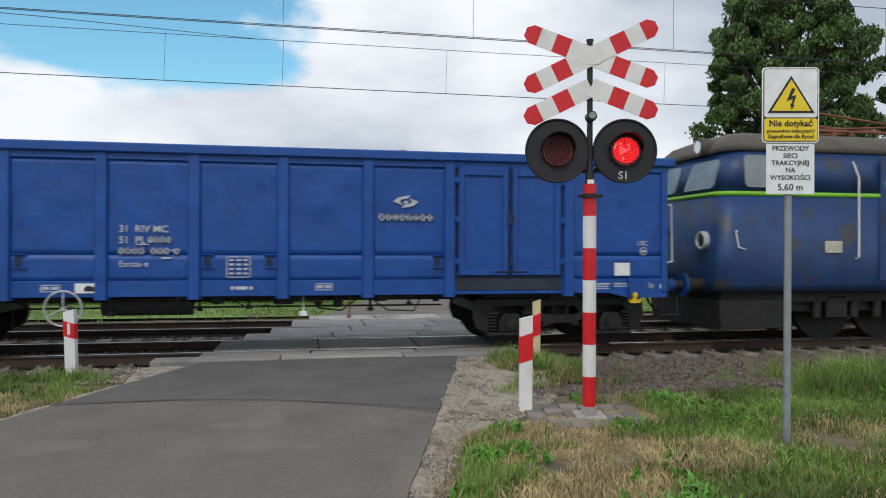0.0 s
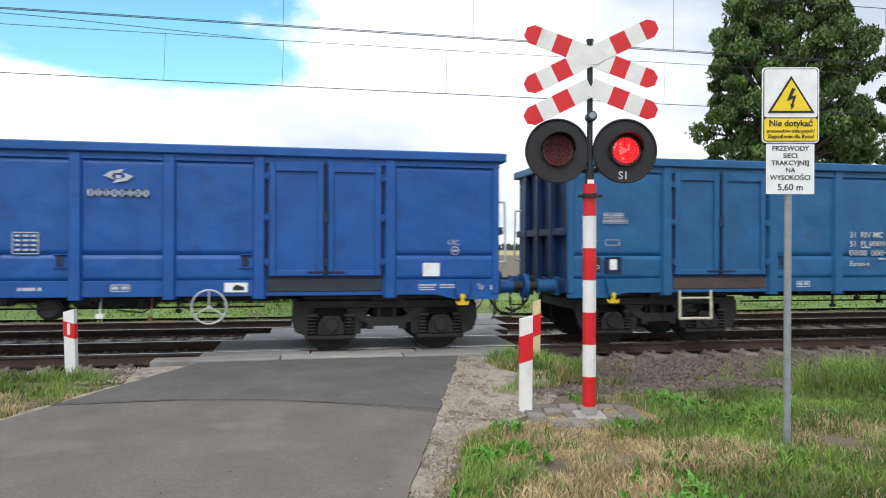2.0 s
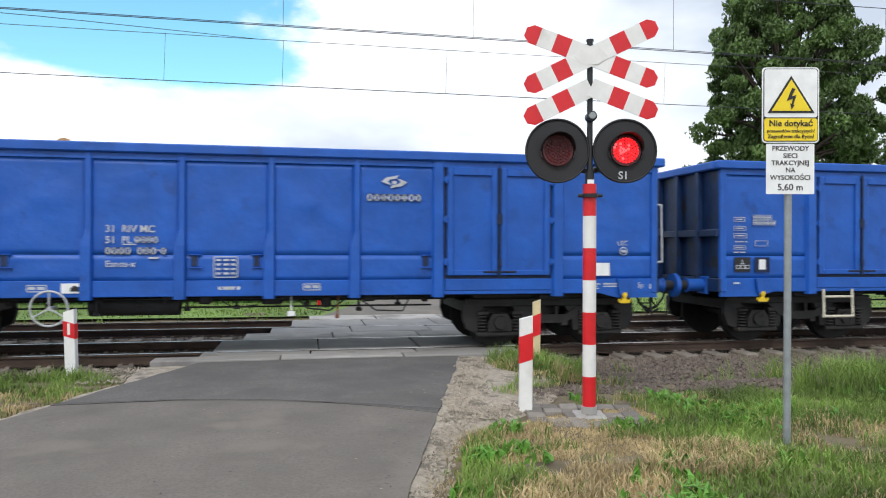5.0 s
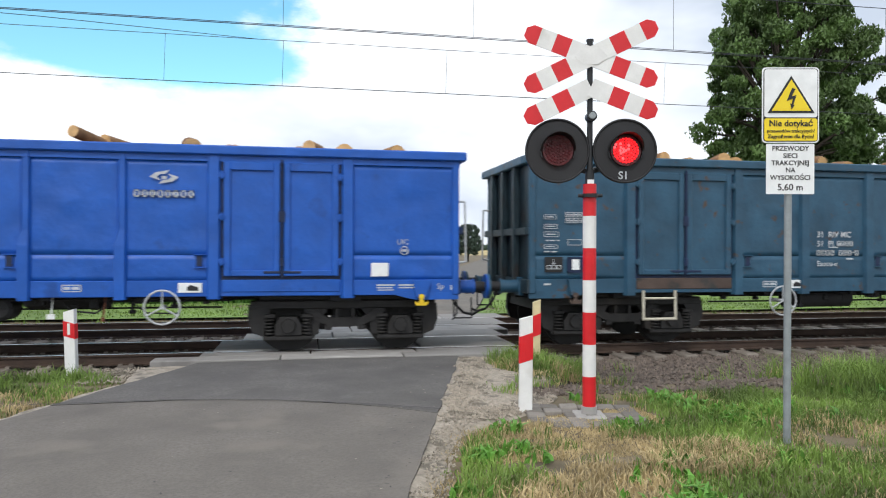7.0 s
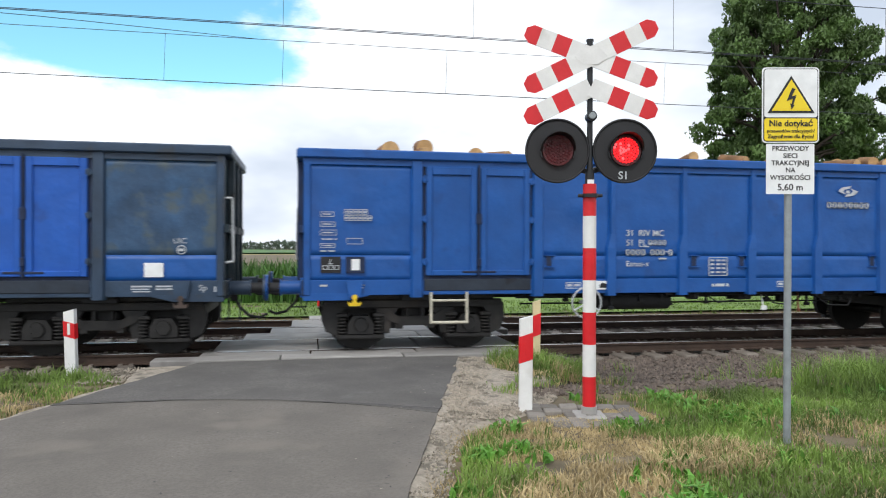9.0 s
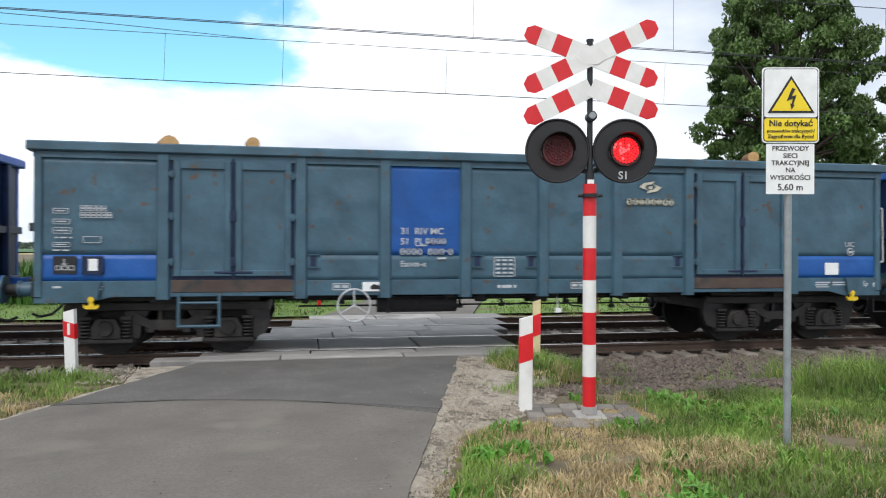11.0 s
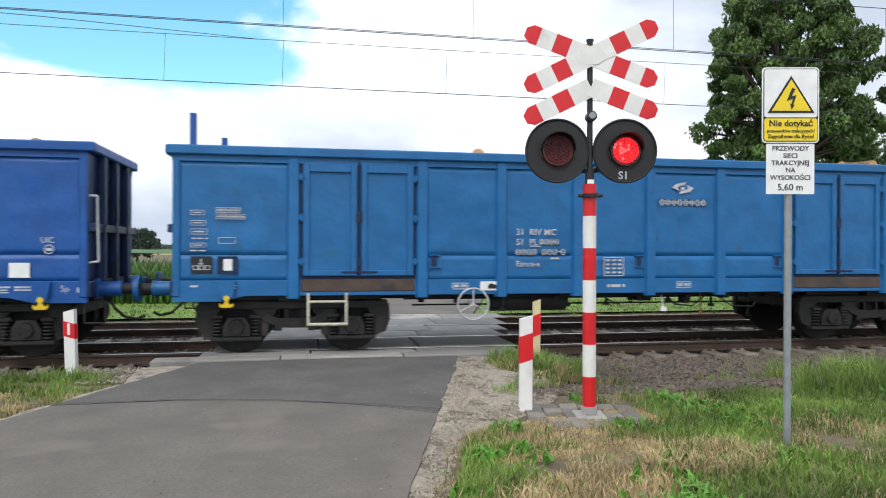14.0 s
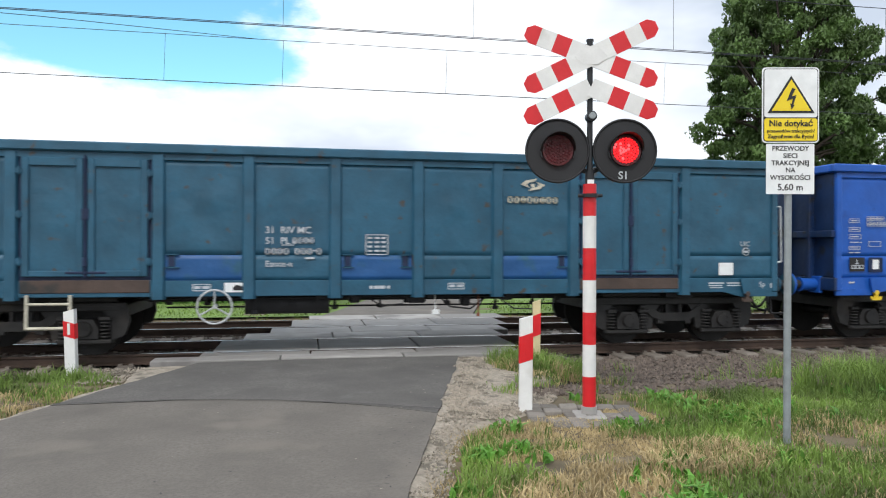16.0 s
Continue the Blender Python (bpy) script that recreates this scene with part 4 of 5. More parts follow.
    threshold = mesh_of(threshold, "threshold", PAINT)
    lug = bmesh.new()
    prism(lug, [(-0.14, 1.2), (0.14, 1.2), (0.09, 0.93), (-0.09, 0.93)], 0.05, Matrix.Translation((0, -1.475, 0)))
    lug = mesh_of(lug, "jacking_bracket", PAINT)
    hook = bmesh.new()
    prism(hook, [(-0.03, 0.97), (-0.026, 0.87), (-0.05, 0.83), (-0.08, 0.835), (-0.10, 0.86), (-0.108, 0.82), (-0.08, 0.785), (0.08, 0.785), (0.108, 0.82), (0.10, 0.86),
                 (0.08, 0.835), (0.05, 0.83), (0.026, 0.87), (0.03, 0.97)], 0.045, Matrix.Translation((0, -1.475, 0)))
    cyl(hook, (0, -1.48, 0.93), (0, -1.42, 0.93), 0.045, 10)
    hook = mesh_of(hook, "tow_hook", YELLOW)
    # sheet behind the doors, the shade of their gaps put into its colour
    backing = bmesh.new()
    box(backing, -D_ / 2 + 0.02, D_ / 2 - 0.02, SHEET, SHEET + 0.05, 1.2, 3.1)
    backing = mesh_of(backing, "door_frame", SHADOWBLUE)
    sheets = [sheet(W_ - 0.02, k, 1.59, 3.08, 15, 0.0, "side_panel") for k in range(5)]
    ends = [sheet(E_ - 0.02, k, 1.59, 3.08, 15, 0.0, "side_panel") for k in (5, 6)]
    lows = [sheet(W_ - 0.02, k, 1.2, 1.60, 6, 0.004, "lower_plate") for k in (7, 8)]
    low_ends = [sheet(E_ - 0.02, k, 1.2, 1.60, 6, 0.004, "lower_plate") for k in (9, 10)]
    gusset = bmesh.new()
    prism(gusset, [(HALF - 1.15, 0.98), (HALF - 0.72, 0.875), (HALF + 0.01, 0.875), (HALF + 0.01, 1.0)], 0.05, Matrix.Translation((0, -1.404, 0)))
    gusset = mesh_of(gusset, "corner_plate", PAINT)
    gusset_back = bmesh.new()
    prism(gusset_back, [(-HALF + 1.15, 0.98), (-HALF + 0.72, 0.875), (-HALF - 0.01, 0.875), (-HALF - 0.01, 1.0)], 0.05, Matrix.Translation((0, -1.404, 0)))
    gusset_back = mesh_of(gusset_back, "corner_plate", PAINT)
    for turn in (Matrix(), half_turn):
        share("sill", sill, wagon, turn)
        share("top_rail", cap, wagon, turn)
        for x in RIBS:
            share("rib", rib, wagon, turn @ Matrix.Translation((x, 0, 0)))
        for i, x in enumerate(RIBS):
            if i not in (0, 2, 5, 7):
                m = turn @ Matrix.Translation((x, 0, 0))
                share("lashing_bracket", bracket, wagon, m if i < 4 else m @ pose(-0.41, 0, 0))
        for i in range(5):
            m = turn @ Matrix.Translation(((RIBS[i + 1] + RIBS[i + 2]) / 2, 0, 0))
            share("side_panel", sheets[i], wagon, m)
            share("lower_plate", lows[i % 2], wagon, m)
        share("corner_plate", gusset, wagon, turn)
        share("corner_plate", gusset_back, wagon, turn)
        for k, s in enumerate((-1, 1)):
            share("side_panel", ends[k], wagon, turn @ Matrix.Translation((s * (HALF - E_ / 2), 0, 0)))
            share("lower_plate", low_ends[k], wagon, turn @ Matrix.Translation((s * (HALF - E_ / 2), 0, 0)))
            c = s * (HALF - E_ - D_ / 2)
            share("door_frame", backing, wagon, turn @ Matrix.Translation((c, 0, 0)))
            share("threshold", threshold, wagon, turn @ Matrix.Translation((c, 0, 0)))
            for q in (-1, 1):
                leaf = share("door", door, wagon, turn @ Matrix.Translation((c + q * (dw / 2 + 0.03), 0, 0)))
                share("door_trim", trim, leaf, Matrix())
                for z in (1.5, 2.2, 2.85):
                    share("hinge", hinge, wagon, turn @ Matrix.Translation((c + q * (dw + 0.055), 0, z)))
            share("door_bolt", bolt, wagon, turn @ Matrix.Translation((c, 0, 0)))
            share("jacking_bracket", lug, wagon, turn @ Matrix.Translation(((HALF - 0.62) if s > 0 else (-HALF + 0.80), 0, 0)))
            share("tow_hook", hook, wagon, turn @ Matrix.Translation(((HALF - 0.62) if s > 0 else (-HALF + 0.80), 0, 0)), "yellow towing hook")
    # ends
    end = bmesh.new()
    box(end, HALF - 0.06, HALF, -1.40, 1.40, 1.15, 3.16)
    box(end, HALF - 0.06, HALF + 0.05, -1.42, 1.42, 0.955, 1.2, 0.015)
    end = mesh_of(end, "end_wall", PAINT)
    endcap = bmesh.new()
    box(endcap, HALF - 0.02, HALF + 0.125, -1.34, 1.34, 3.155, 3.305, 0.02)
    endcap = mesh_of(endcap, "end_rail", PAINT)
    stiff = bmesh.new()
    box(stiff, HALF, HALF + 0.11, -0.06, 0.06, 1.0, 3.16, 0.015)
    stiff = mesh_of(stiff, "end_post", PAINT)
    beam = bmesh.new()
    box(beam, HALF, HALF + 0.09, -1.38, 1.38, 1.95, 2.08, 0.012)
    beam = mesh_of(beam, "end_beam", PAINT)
    corner = bmesh.new()
    box(corner, HALF - 0.10, HALF + 0.012, -1.425, -1.33, 0.955, 3.16, 0.015)
    corner = mesh_of(corner, "corner_post", PAINT)
    buf = bmesh.new()
    cyl(buf, (HALF, -0.875, 1.06), (HALF + 0.38, -0.875, 1.06), 0.115, 16)
    box(buf, HALF, HALF + 0.06, -1.04, -0.71, 0.90, 1.22, 0.01)
    cyl(buf, (HALF + 0.36, -0.875, 1.06), (HALF + 0.39, -0.875, 1.06), 0.135, 16)
    cyl(buf, (HALF + 0.38, -0.875, 1.06), (HALF + 0.585, -0.875, 1.06), 0.085, 14, mat=1)
    cyl(buf, (HALF + 0.582, -0.875, 1.06), (HALF + 0.615, -0.875, 1.06), 0.215, 24)
    buf = mesh_of(buf, "buffer", [PAINT, UNDER])
    couple = bmesh.new()
    box(couple, HALF, HALF + 0.3, -0.04, 0.04, 0.99, 1.1, 0.015)
    tube(couple, [(HALF + 0.25, 0, 1.04), (HALF + 0.45, 0, 0.90), (HALF + 0.62, 0, 0.93)], 0.028, 8)
    couple = mesh_of(couple, "coupling", UNDER)
    hose = bmesh.new()
    tube(hose, [(HALF + 0.05, -0.45, 0.95), (HALF + 0.16, -0.42, 0.72), (HALF + 0.32, -0.38, 0.56), (HALF + 0.5, -0.33, 0.52), (HALF + 0.62, -0.30, 0.58)], 0.024, 7)
    pipe = bmesh.new()
    tube(pipe, [(HALF + 0.05, -1.05, 0.95), (HALF + 0.06, -1.05, 0.62), (HALF - 0.02, -1.05, 0.5)], 0.014, 6)
    pipe = mesh_of(pipe, "lever_rod", UNDER)
    box(hose, HALF + 0.02, HALF + 0.14, -0.5, -0.4, 0.82, 0.98, 0.01)
    hose = mesh_of(hose, "brake_hose", UNDER)
    grab = bmesh.new()
    tube(grab, [(HALF, -1.32, 2.5), (HALF + 0.13, -1.32, 2.5), (HALF + 0.15, -1.32, 1.5), (HALF + 0.02, -1.32, 1.48)], 0.018, 8)
    tube(grab, [(HALF + 0.02, -1.3, 2.0), (HALF + 0.14, -1.3, 2.0)], 0.011, 6)
    grab = mesh_of(grab, "grab_rail", SILVER)
    step = bmesh.new()
    tube(step, [(HALF - 0.05, -1.3, 0.96), (HALF - 0.05, -1.32, 0.56), (HALF + 0.25, -1.32, 0.56), (HALF + 0.25, -1.3, 0.9)], 0.014, 6)
    step = mesh_of(step, "shunter_step", UNDER)
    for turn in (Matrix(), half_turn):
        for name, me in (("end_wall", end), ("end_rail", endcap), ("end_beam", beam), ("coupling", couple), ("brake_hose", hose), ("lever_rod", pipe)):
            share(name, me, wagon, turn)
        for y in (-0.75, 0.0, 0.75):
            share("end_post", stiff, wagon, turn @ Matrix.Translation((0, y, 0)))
        share("grab_rail", grab, wagon, turn, "pale tubular grab rail")
        share("shunter_step", step, wagon, turn)
        for dy in (0.0, 1.75):
            share("buffer", buf, wagon, turn @ Matrix.Translation((0, dy, 0)))
    for turn in (Matrix(), half_turn):
        share("corner_post", corner, wagon, turn)
        share("corner_post", corner, wagon, turn @ Matrix.Translation((0, 2.755, 0)))
    # underside gear
    bm = bmesh.new()
    cyl(bm, (-2.1, -0.95, 0.80), (-0.75, -0.95, 0.80), 0.165, 18)
    for x in (-1.9, -0.95):
        box(bm, x - 0.03, x + 0.03, -1.13, -0.8, 0.78, 1.12)
    part("air_reservoir", bm, UNDER, wagon, "black air reservoir cylinder")
    pot = bmesh.new()
    cyl(pot, (0.25, -0.80, 0.78), (0.25, -1.18, 0.78), 0.185, 20)
    cyl(pot, (0.25, -1.18, 0.78), (0.25, -1.22, 0.78), 0.185, 20, 0.13)
    box(pot, 0.05, 0.45, -1.1, -0.85, 0.9, 1.12)
    cyl(pot, (0.55, -0.9, 0.88), (1.75, -0.9, 0.88), 0.12, 14)
    SHAPES["pot"] = mesh_of(pot, "air_reservoir", UNDER)
    for y, z, r, x0, x1 in ((-0.9, 0.86, 0.018, -3.6, 3.6), (-1.2, 0.91, 0.013, -3.6, 3.4), (-0.5, 0.72, 0.016, -3.4, 3.4)):
        bm = bmesh.new()
        cyl(bm, (x0, y, z), (x1, y, z), r, 7)
        part("brake_rod", bm, UNDER, wagon)
    hanger = random.Random(17)
    for i in range(11):
        x = -3.3 + 0.66 * i + hanger.uniform(-0.12, 0.12)
        low, deep = hanger.uniform(0.66, 0.86), hanger.uniform(-1.22, -0.85)
        bm = bmesh.new()
        box(bm, x - 0.02, x + 0.02, deep, deep + 0.04, low, 1.0, 0.006)
        box(bm, x - 0.05, x + 0.05, deep - 0.02, deep + 0.06, low - 0.03, low + 0.03, 0.01)
        part("rod_hanger", bm, UNDER, wagon)
    for x, w, h, z, y in ((0.70, 0.30, 0.20, 0.80, -1.05), (1.55, 0.16, 0.24, 0.74, -1.0), (2.25, 0.22, 0.14, 0.84, -1.1), (-0.35, 0.20, 0.16, 0.82, -1.12)):
        bm = bmesh.new()
        box(bm, x - w / 2, x + w / 2, y - 0.1, y + 0.1, z, z + h, 0.03)
        cyl(bm, (x, y - 0.1, z + h / 2), (x, y - 0.14, z + h / 2), 0.05, 10)
        box(bm, x - 0.02, x + 0.02, y - 0.02, y + 0.02, z + h - 0.02, 1.0)
        part("brake_valve", bm, UNDER, wagon)
    for pts, r in (([(1.0, -1.15, 0.98), (1.25, -1.2, 0.74), (1.6, -1.2, 0.70), (1.95, -1.15, 0.95)], 0.014), ([(2.0, -1.2, 0.95), (2.35, -1.24, 0.70), (2.8, -1.22, 0.68), (2.95, -1.2, 0.97)], 0.012),
                   ([(-0.2, -1.2, 0.95), (0.1, -1.24, 0.76), (0.45, -1.2, 0.80)], 0.012)):
        bm = bmesh.new()
        tube(bm, pts, r, 7)
        part("air_pipe", bm, UNDER, wagon)
    bm = bmesh.new()
    box(bm, 0.93, 1.05, -1.30, -1.28, 0.62, 0.70, 0.006)
    cyl(bm, (0.99, -1.27, 0.68), (0.99, -1.2, 0.95), 0.011, 6)
    part("brake_changeover_handle", bm, PAPER, wagon, "small white brake changeover handle")
    bm = bmesh.new()
    cyl(bm, (1.72, -1.26, 0.58), (1.74, -1.2, 0.95), 0.014, 6)
    cyl(bm, (1.72, -1.27, 0.58), (1.72, -1.27, 0.64), 0.03, 8)
    part("release_handle", bm, PANTO, wagon, "rust-red brake release handle")
    bm = bmesh.new()
    ring(bm, (-2.58, -1.50, 0.80), 0.26, 0.016, 28)
    for k in range(3):
        a = math.pi / 2 + k * 2.094
        cyl(bm, (-2.58, -1.50, 0.80), (-2.58 + 0.26 * math.cos(a), -1.50, 0.80 + 0.26 * math.sin(a)), 0.013, 6)
    cyl(bm, (-2.58, -1.51, 0.80), (-2.58, -1.2, 0.80), 0.03, 8)
    part("handwheel", bm, SILVER, wagon, "pale spoked brake handwheel")
    bm = bmesh.new()
    for x in (-4.55, -3.95):
        tube(bm, [(x, -1.44, 1.0), (x, -1.46, 0.5)], 0.026, 6)
    tube(bm, [(-4.57, -1.46, 0.5), (-3.93, -1.46, 0.5)], 0.026, 6)
    tube(bm, [(-4.55, -1.45, 0.86), (-3.95, -1.45, 0.86)], 0.022, 6)
    part("door_step", bm, CREAM, wagon, "cream painted step below the doors")
    # bogies
    for s in (-1, 1):
        frames = []
        for y in (-1.02, 1.02):
            bm = bmesh.new()
            frames.append(bm)
            at = Matrix.Translation((0, y - 0.055, 0))
            box(bm, -1.52, 1.52, y - 0.06, y + 0.06, 0.715, 0.86, 0.02)
            box(bm, -1.38, 1.38, y - 0.04, y + 0.04, 0.86, 0.94, 0.015)
            for q in (-1, 1):
                prism(bm, [(q * x, z) for x, z in ((1.54, 0.80), (1.56, 0.54), (1.49, 0.34), (1.31, 0.27), (1.25, 0.62), (1.18, 0.72))], 0.11, at)
                prism(bm, [(q * x, z) for x, z in ((0.66, 0.72), (0.60, 0.28), (0.43, 0.30), (0.40, 0.54), (0.28, 0.72))], 0.11, at)
                box(bm, q * 0.13 - 0.025, q * 0.13 + 0.025, y - 0.05, y + 0.05, 0.54, 0.72)
                box(bm, q * 0.27 - 0.06, q * 0.27 + 0.06, y - 0.08, y + 0.02, 0.37, 0.45, 0.01)
                box(bm, q * 1.02 - 0.5, q * 1.02 + 0.44, y - 0.075, y - 0.055, 0.78, 0.80)
            prism(bm, [(-0.66, 0.70), (-0.48, 0.53), (-0.24, 0.425), (0.24, 0.425), (0.48, 0.53), (0.66, 0.70), (0.52, 0.72), (0.28, 0.575), (-0.28, 0.575), (-0.52, 0.72)], 0.15,
                  Matrix.Translation((0, y - 0.085, 0)))
        bm = bmesh.new()
        box(bm, -0.22, 0.22, -0.9, 0.9, 0.50, 0.86, 0.03)
        bogie = part("bogie", bm, STEEL, wagon, "dark grimy cast steel bogie")
        bogie.location = (s * 5.41, 0, 0)
        for x, h in ((-1.465, 0.62), (1.465, 0.62), (-0.365, 0.36), (0.365, 0.36)):
            bm = bmesh.new()
            box(bm, x - 0.05, x + 0.05, -0.955, 0.955, h, h + 0.2, 0.02)
            part("cross_beam", bm, STEEL, bogie)
        for b in frames:
            part("side_frame", b, STEEL, bogie, "cast steel truss side frame")
        for w in (-0.915, 0.915):
            for y in (-1, 1):
                bm = bmesh.new()
                prism(bm, [(w + x, z) for x, z in ((-0.21, 0.30), (-0.21, 0.46), (-0.13, 0.60), (0.13, 0.60), (0.21, 0.46), (0.21, 0.30))], 0.2, Matrix.Translation((0, 0.95 if y > 0 else -1.15, 0)))
                cyl(bm, (w, y * 1.14, 0.45), (w, y * 1.19, 0.45), 0.125, 18, 0.11)
                for q in (-1, 1):
                    for z in (0.40, 0.50):
                        cyl(bm, (w + q * 0.075, y * 1.18, z), (w + q * 0.075, y * 1.205, z), 0.014, 6)
                box(bm, w - 0.40, w + 0.40, min(y * 0.95, y * 1.14), max(y * 0.95, y * 1.14), 0.21, 0.29, 0.02)
                part("axle_box", bm, STEEL, bogie)
                for q in (-0.30, 0.30):
                    bm = bmesh.new()
                    for c in range(5):
                        ring(bm, (0, 0, 0), 0.065, 0.017, 12, Matrix.Translation((w + q, y * 1.09, 0.325 + 0.055 * c)) @ pose(0, 0, 0, 90, 0, 0))
                    box(bm, w + q - 0.09, w + q + 0.09, min(y * 0.99, y * 1.15), max(y * 0.99, y * 1.15), 0.58, 0.64, 0.01)
                    part("coil_spring", bm, STEEL, bogie)
            bm = bmesh.new()
            cyl(bm, (0, -1.0, 0), (0, 1.0, 0), 0.075, 14)
            for y in (-1, 1):
                cyl(bm, (0, y * 0.69, 0), (0, y * 0.79, 0), 0.478, 40)
                cyl(bm, (0, y * 0.66, 0), (0, y * 0.69, 0), 0.502, 40)
                for k in range(3):
                    a = k * 2.094
                    cyl(bm, (0.25 * math.cos(a), y * 0.78, 0.25 * math.sin(a)), (0.25 * math.cos(a), y * 0.80, 0.25 * math.sin(a)), 0.04, 8)
            wheelset = part("wheelset", bm, WHEEL, bogie, "worn steel wheels on one axle")
            wheelset.location = (w, 0, 0.48)
    # lettering
    x1, x4 = RIBS[2], RIBS[5]
    letters("lettering", "31  RIV MC", 0.15, WHITE, wagon, Matrix.Translation((RIBS[2] + 0.25, SHEET - 0.030, 1.95)), bold=0.002)
    letters("lettering", "51  PL -", 0.15, WHITE, wagon, Matrix.Translation((RIBS[2] + 0.25, SHEET - 0.030, 1.78)), bold=0.002)
    letters("lettering", "Eanos-x", 0.135, WHITE, wagon, Matrix.Translation((RIBS[2] + 0.25, SHEET - 0.030, 1.42)), bold=0.001)
    y = SHEET - 0.030
    bm = bmesh.new()
    for i in range(4):
        frame_box(bm, RIBS[2] + 0.67 + 0.088 * i, RIBS[2] + 0.74 + 0.088 * i, 1.785, 1.885, 0.02, y)
    for x in (0.0, 0.095, 0.19, 0.285, 0.46, 0.555, 0.65, 0.80):
        frame_box(bm, RIBS[2] + 0.25 + x, RIBS[2] + 0.325 + x, 1.61, 1.715, 0.021, y)
    bar_rows(bm, RIBS[2] + 0.25, 1.77, [(0.0, 0.015, (0.25, 0.19)), (0.085, 0.02, (0.745, 0.04)), (0.20, 0.03, (0.62, 0.14))], y)
    part("running_number", bm, WHITE, wagon, "white painted running number bars")["kind"] = "stuff"
    bm = bmesh.new()
    a = RIBS[3] + 0.48
    frame_box(bm, a, a + 0.37, 1.25, 1.58, 0.014, SHEET - 0.030)
    bar_rows(bm, a + 0.04, 1.54, [(0.07 * k, 0.032, (0.0, 0.07), (0.11, 0.08), (0.22, 0.07)) for k in range(4)], SHEET - 0.030)
    part("data_table", bm, WHITE, wagon, "white stencilled load table")["kind"] = "stuff"
    bm = bmesh.new()
    for a in (RIBS[1] + 0.5, RIBS[4] + 0.5):
        frame_box(bm, a, a + 0.28, 1.04, 1.15, 0.014, -1.406)
        bar_rows(bm, a + 0.03, 1.12, [(0.0, 0.045, (0.0, 0.09), (0.12, 0.1))], -1.406)
    bar_rows(bm, HALF - 1.35, 1.13, [(0.0, 0.025, (0.0, 0.3), (0.36, 0.42)), (0.045, 0.02, (0.0, 0.26), (0.36, 0.4)), (0.085, 0.015, (0.02, 0.26)), (0.02, 0.08, (1.22, 0.03))], -1.406)
    bar_rows(bm, RIBS[3] + 0.55, 1.11, [(0.0, 0.05, (0.0, 0.05), (0.07, 0.18), (0.28, 0.05))], -1.406)
    part("stencils", bm, WHITE, wagon, "small white stencilled panels")["kind"] = "stuff"
    letters("lettering", "Sp", 0.13, WHITE, wagon, Matrix.Translation((HALF - 0.36, -1.408, 1.05)))
    bm = bmesh.new()
    ring(bm, (HALF - 0.62, SHEET - 0.022, 1.68), 0.065, 0.008, 18)
    box(bm, HALF - 0.66, HALF - 0.58, SHEET - 0.026, SHEET - 0.02, 1.66, 1.70)
    part("round_mark", bm, WHITE, wagon, "white circled mark")
    letters("side_mark", "UIC", 0.12, WHITE, wagon, Matrix.Translation((HALF - 0.74, SHEET - 0.026, 1.78)))
    bm = bmesh.new()
    box(bm, HALF - 1.16, HALF - 0.88, SHEET - 0.034, SHEET - 0.028, 1.26, 1.48)
    part("placard", bm, PAPER, wagon, "white paper placard")
    bm = bmesh.new()
    box(bm, -HALF + 0.26, -HALF + 0.58, SHEET - 0.034, SHEET - 0.026, 1.32, 1.58)
    plate = part("black_panel", bm, BLACK, wagon, "black panel with white marks")
    bm = bmesh.new()
    for k in range(3):
        frame_box(bm, -HALF + 0.29 + 0.09 * k, -HALF + 0.375 + 0.09 * k, 1.37, 1.44, 0.012, SHEET - 0.040)
    box(bm, -HALF + 0.405, -HALF + 0.42, SHEET - 0.040, SHEET - 0.033, 1.46, 1.54)
    box(bm, -HALF + 0.375, -HALF + 0.45, SHEET - 0.040, SHEET - 0.033, 1.455, 1.47)
    part("white_marks", bm, WHITE, plate)["kind"] = "stuff"
    bm = bmesh.new()
    frame_box(bm, -HALF + 0.66, -HALF + 0.96, 1.31, 1.58, 0.025, SHEET - 0.04)
    box(bm, -HALF + 0.68, -HALF + 0.94, SHEET - 0.03, SHEET - 0.026, 1.33, 1.56)
    holder = part("paper_holder", bm, SHADOWBLUE, wagon, "dark steel holder for wagon papers")
    bm = bmesh.new()
    box(bm, -HALF + 0.75, -HALF + 0.88, SHEET - 0.036, SHEET - 0.031, 1.36, 1.54)
    part("wagon_paper", bm, PAPER, holder, "white paper slip")
    bm = bmesh.new()
    y = SHEET - 0.028
    x = -HALF + 0.25
    for z, n, h in ((2.26, 5, 0.085), (2.16, 6, 0.085)):
        for k in range(n):
            frame_box(bm, x + 0.38 + 0.075 * k, x + 0.455 + 0.075 * k, z, z + h, 0.009, y)
            box(bm, x + 0.40 + 0.075 * k, x + 0.435 + 0.075 * k, y, y + 0.006, z + 0.03, z + 0.055)
    for z, w, h in ((2.22, 0.22, 0.08), (2.06, 0.24, 0.08), (1.92, 0.26, 0.09), (1.72, 0.24, 0.07)):
        frame_box(bm, x, x + w, z, z + h, 0.009, y)
        box(bm, x + 0.04, x + w - 0.05, y, y + 0.006, z + h * 0.4, z + h * 0.62)
    bar_rows(bm, x, 1.87, [(0.0, 0.02, (0.03, 0.05), (0.10, 0.1), (0.23, 0.04)), (0.19, 0.02, (0.0, 0.1), (0.13, 0.1)), (0.74, 0.03, (0.0, 0.12)), (0.74, 0.02, (0.55, 0.16)), (0.78, 0.02, (0.55, 0.14))], y)
    frame_box(bm, x + 0.42, x + 0.68, 1.78, 1.88, 0.009, y)
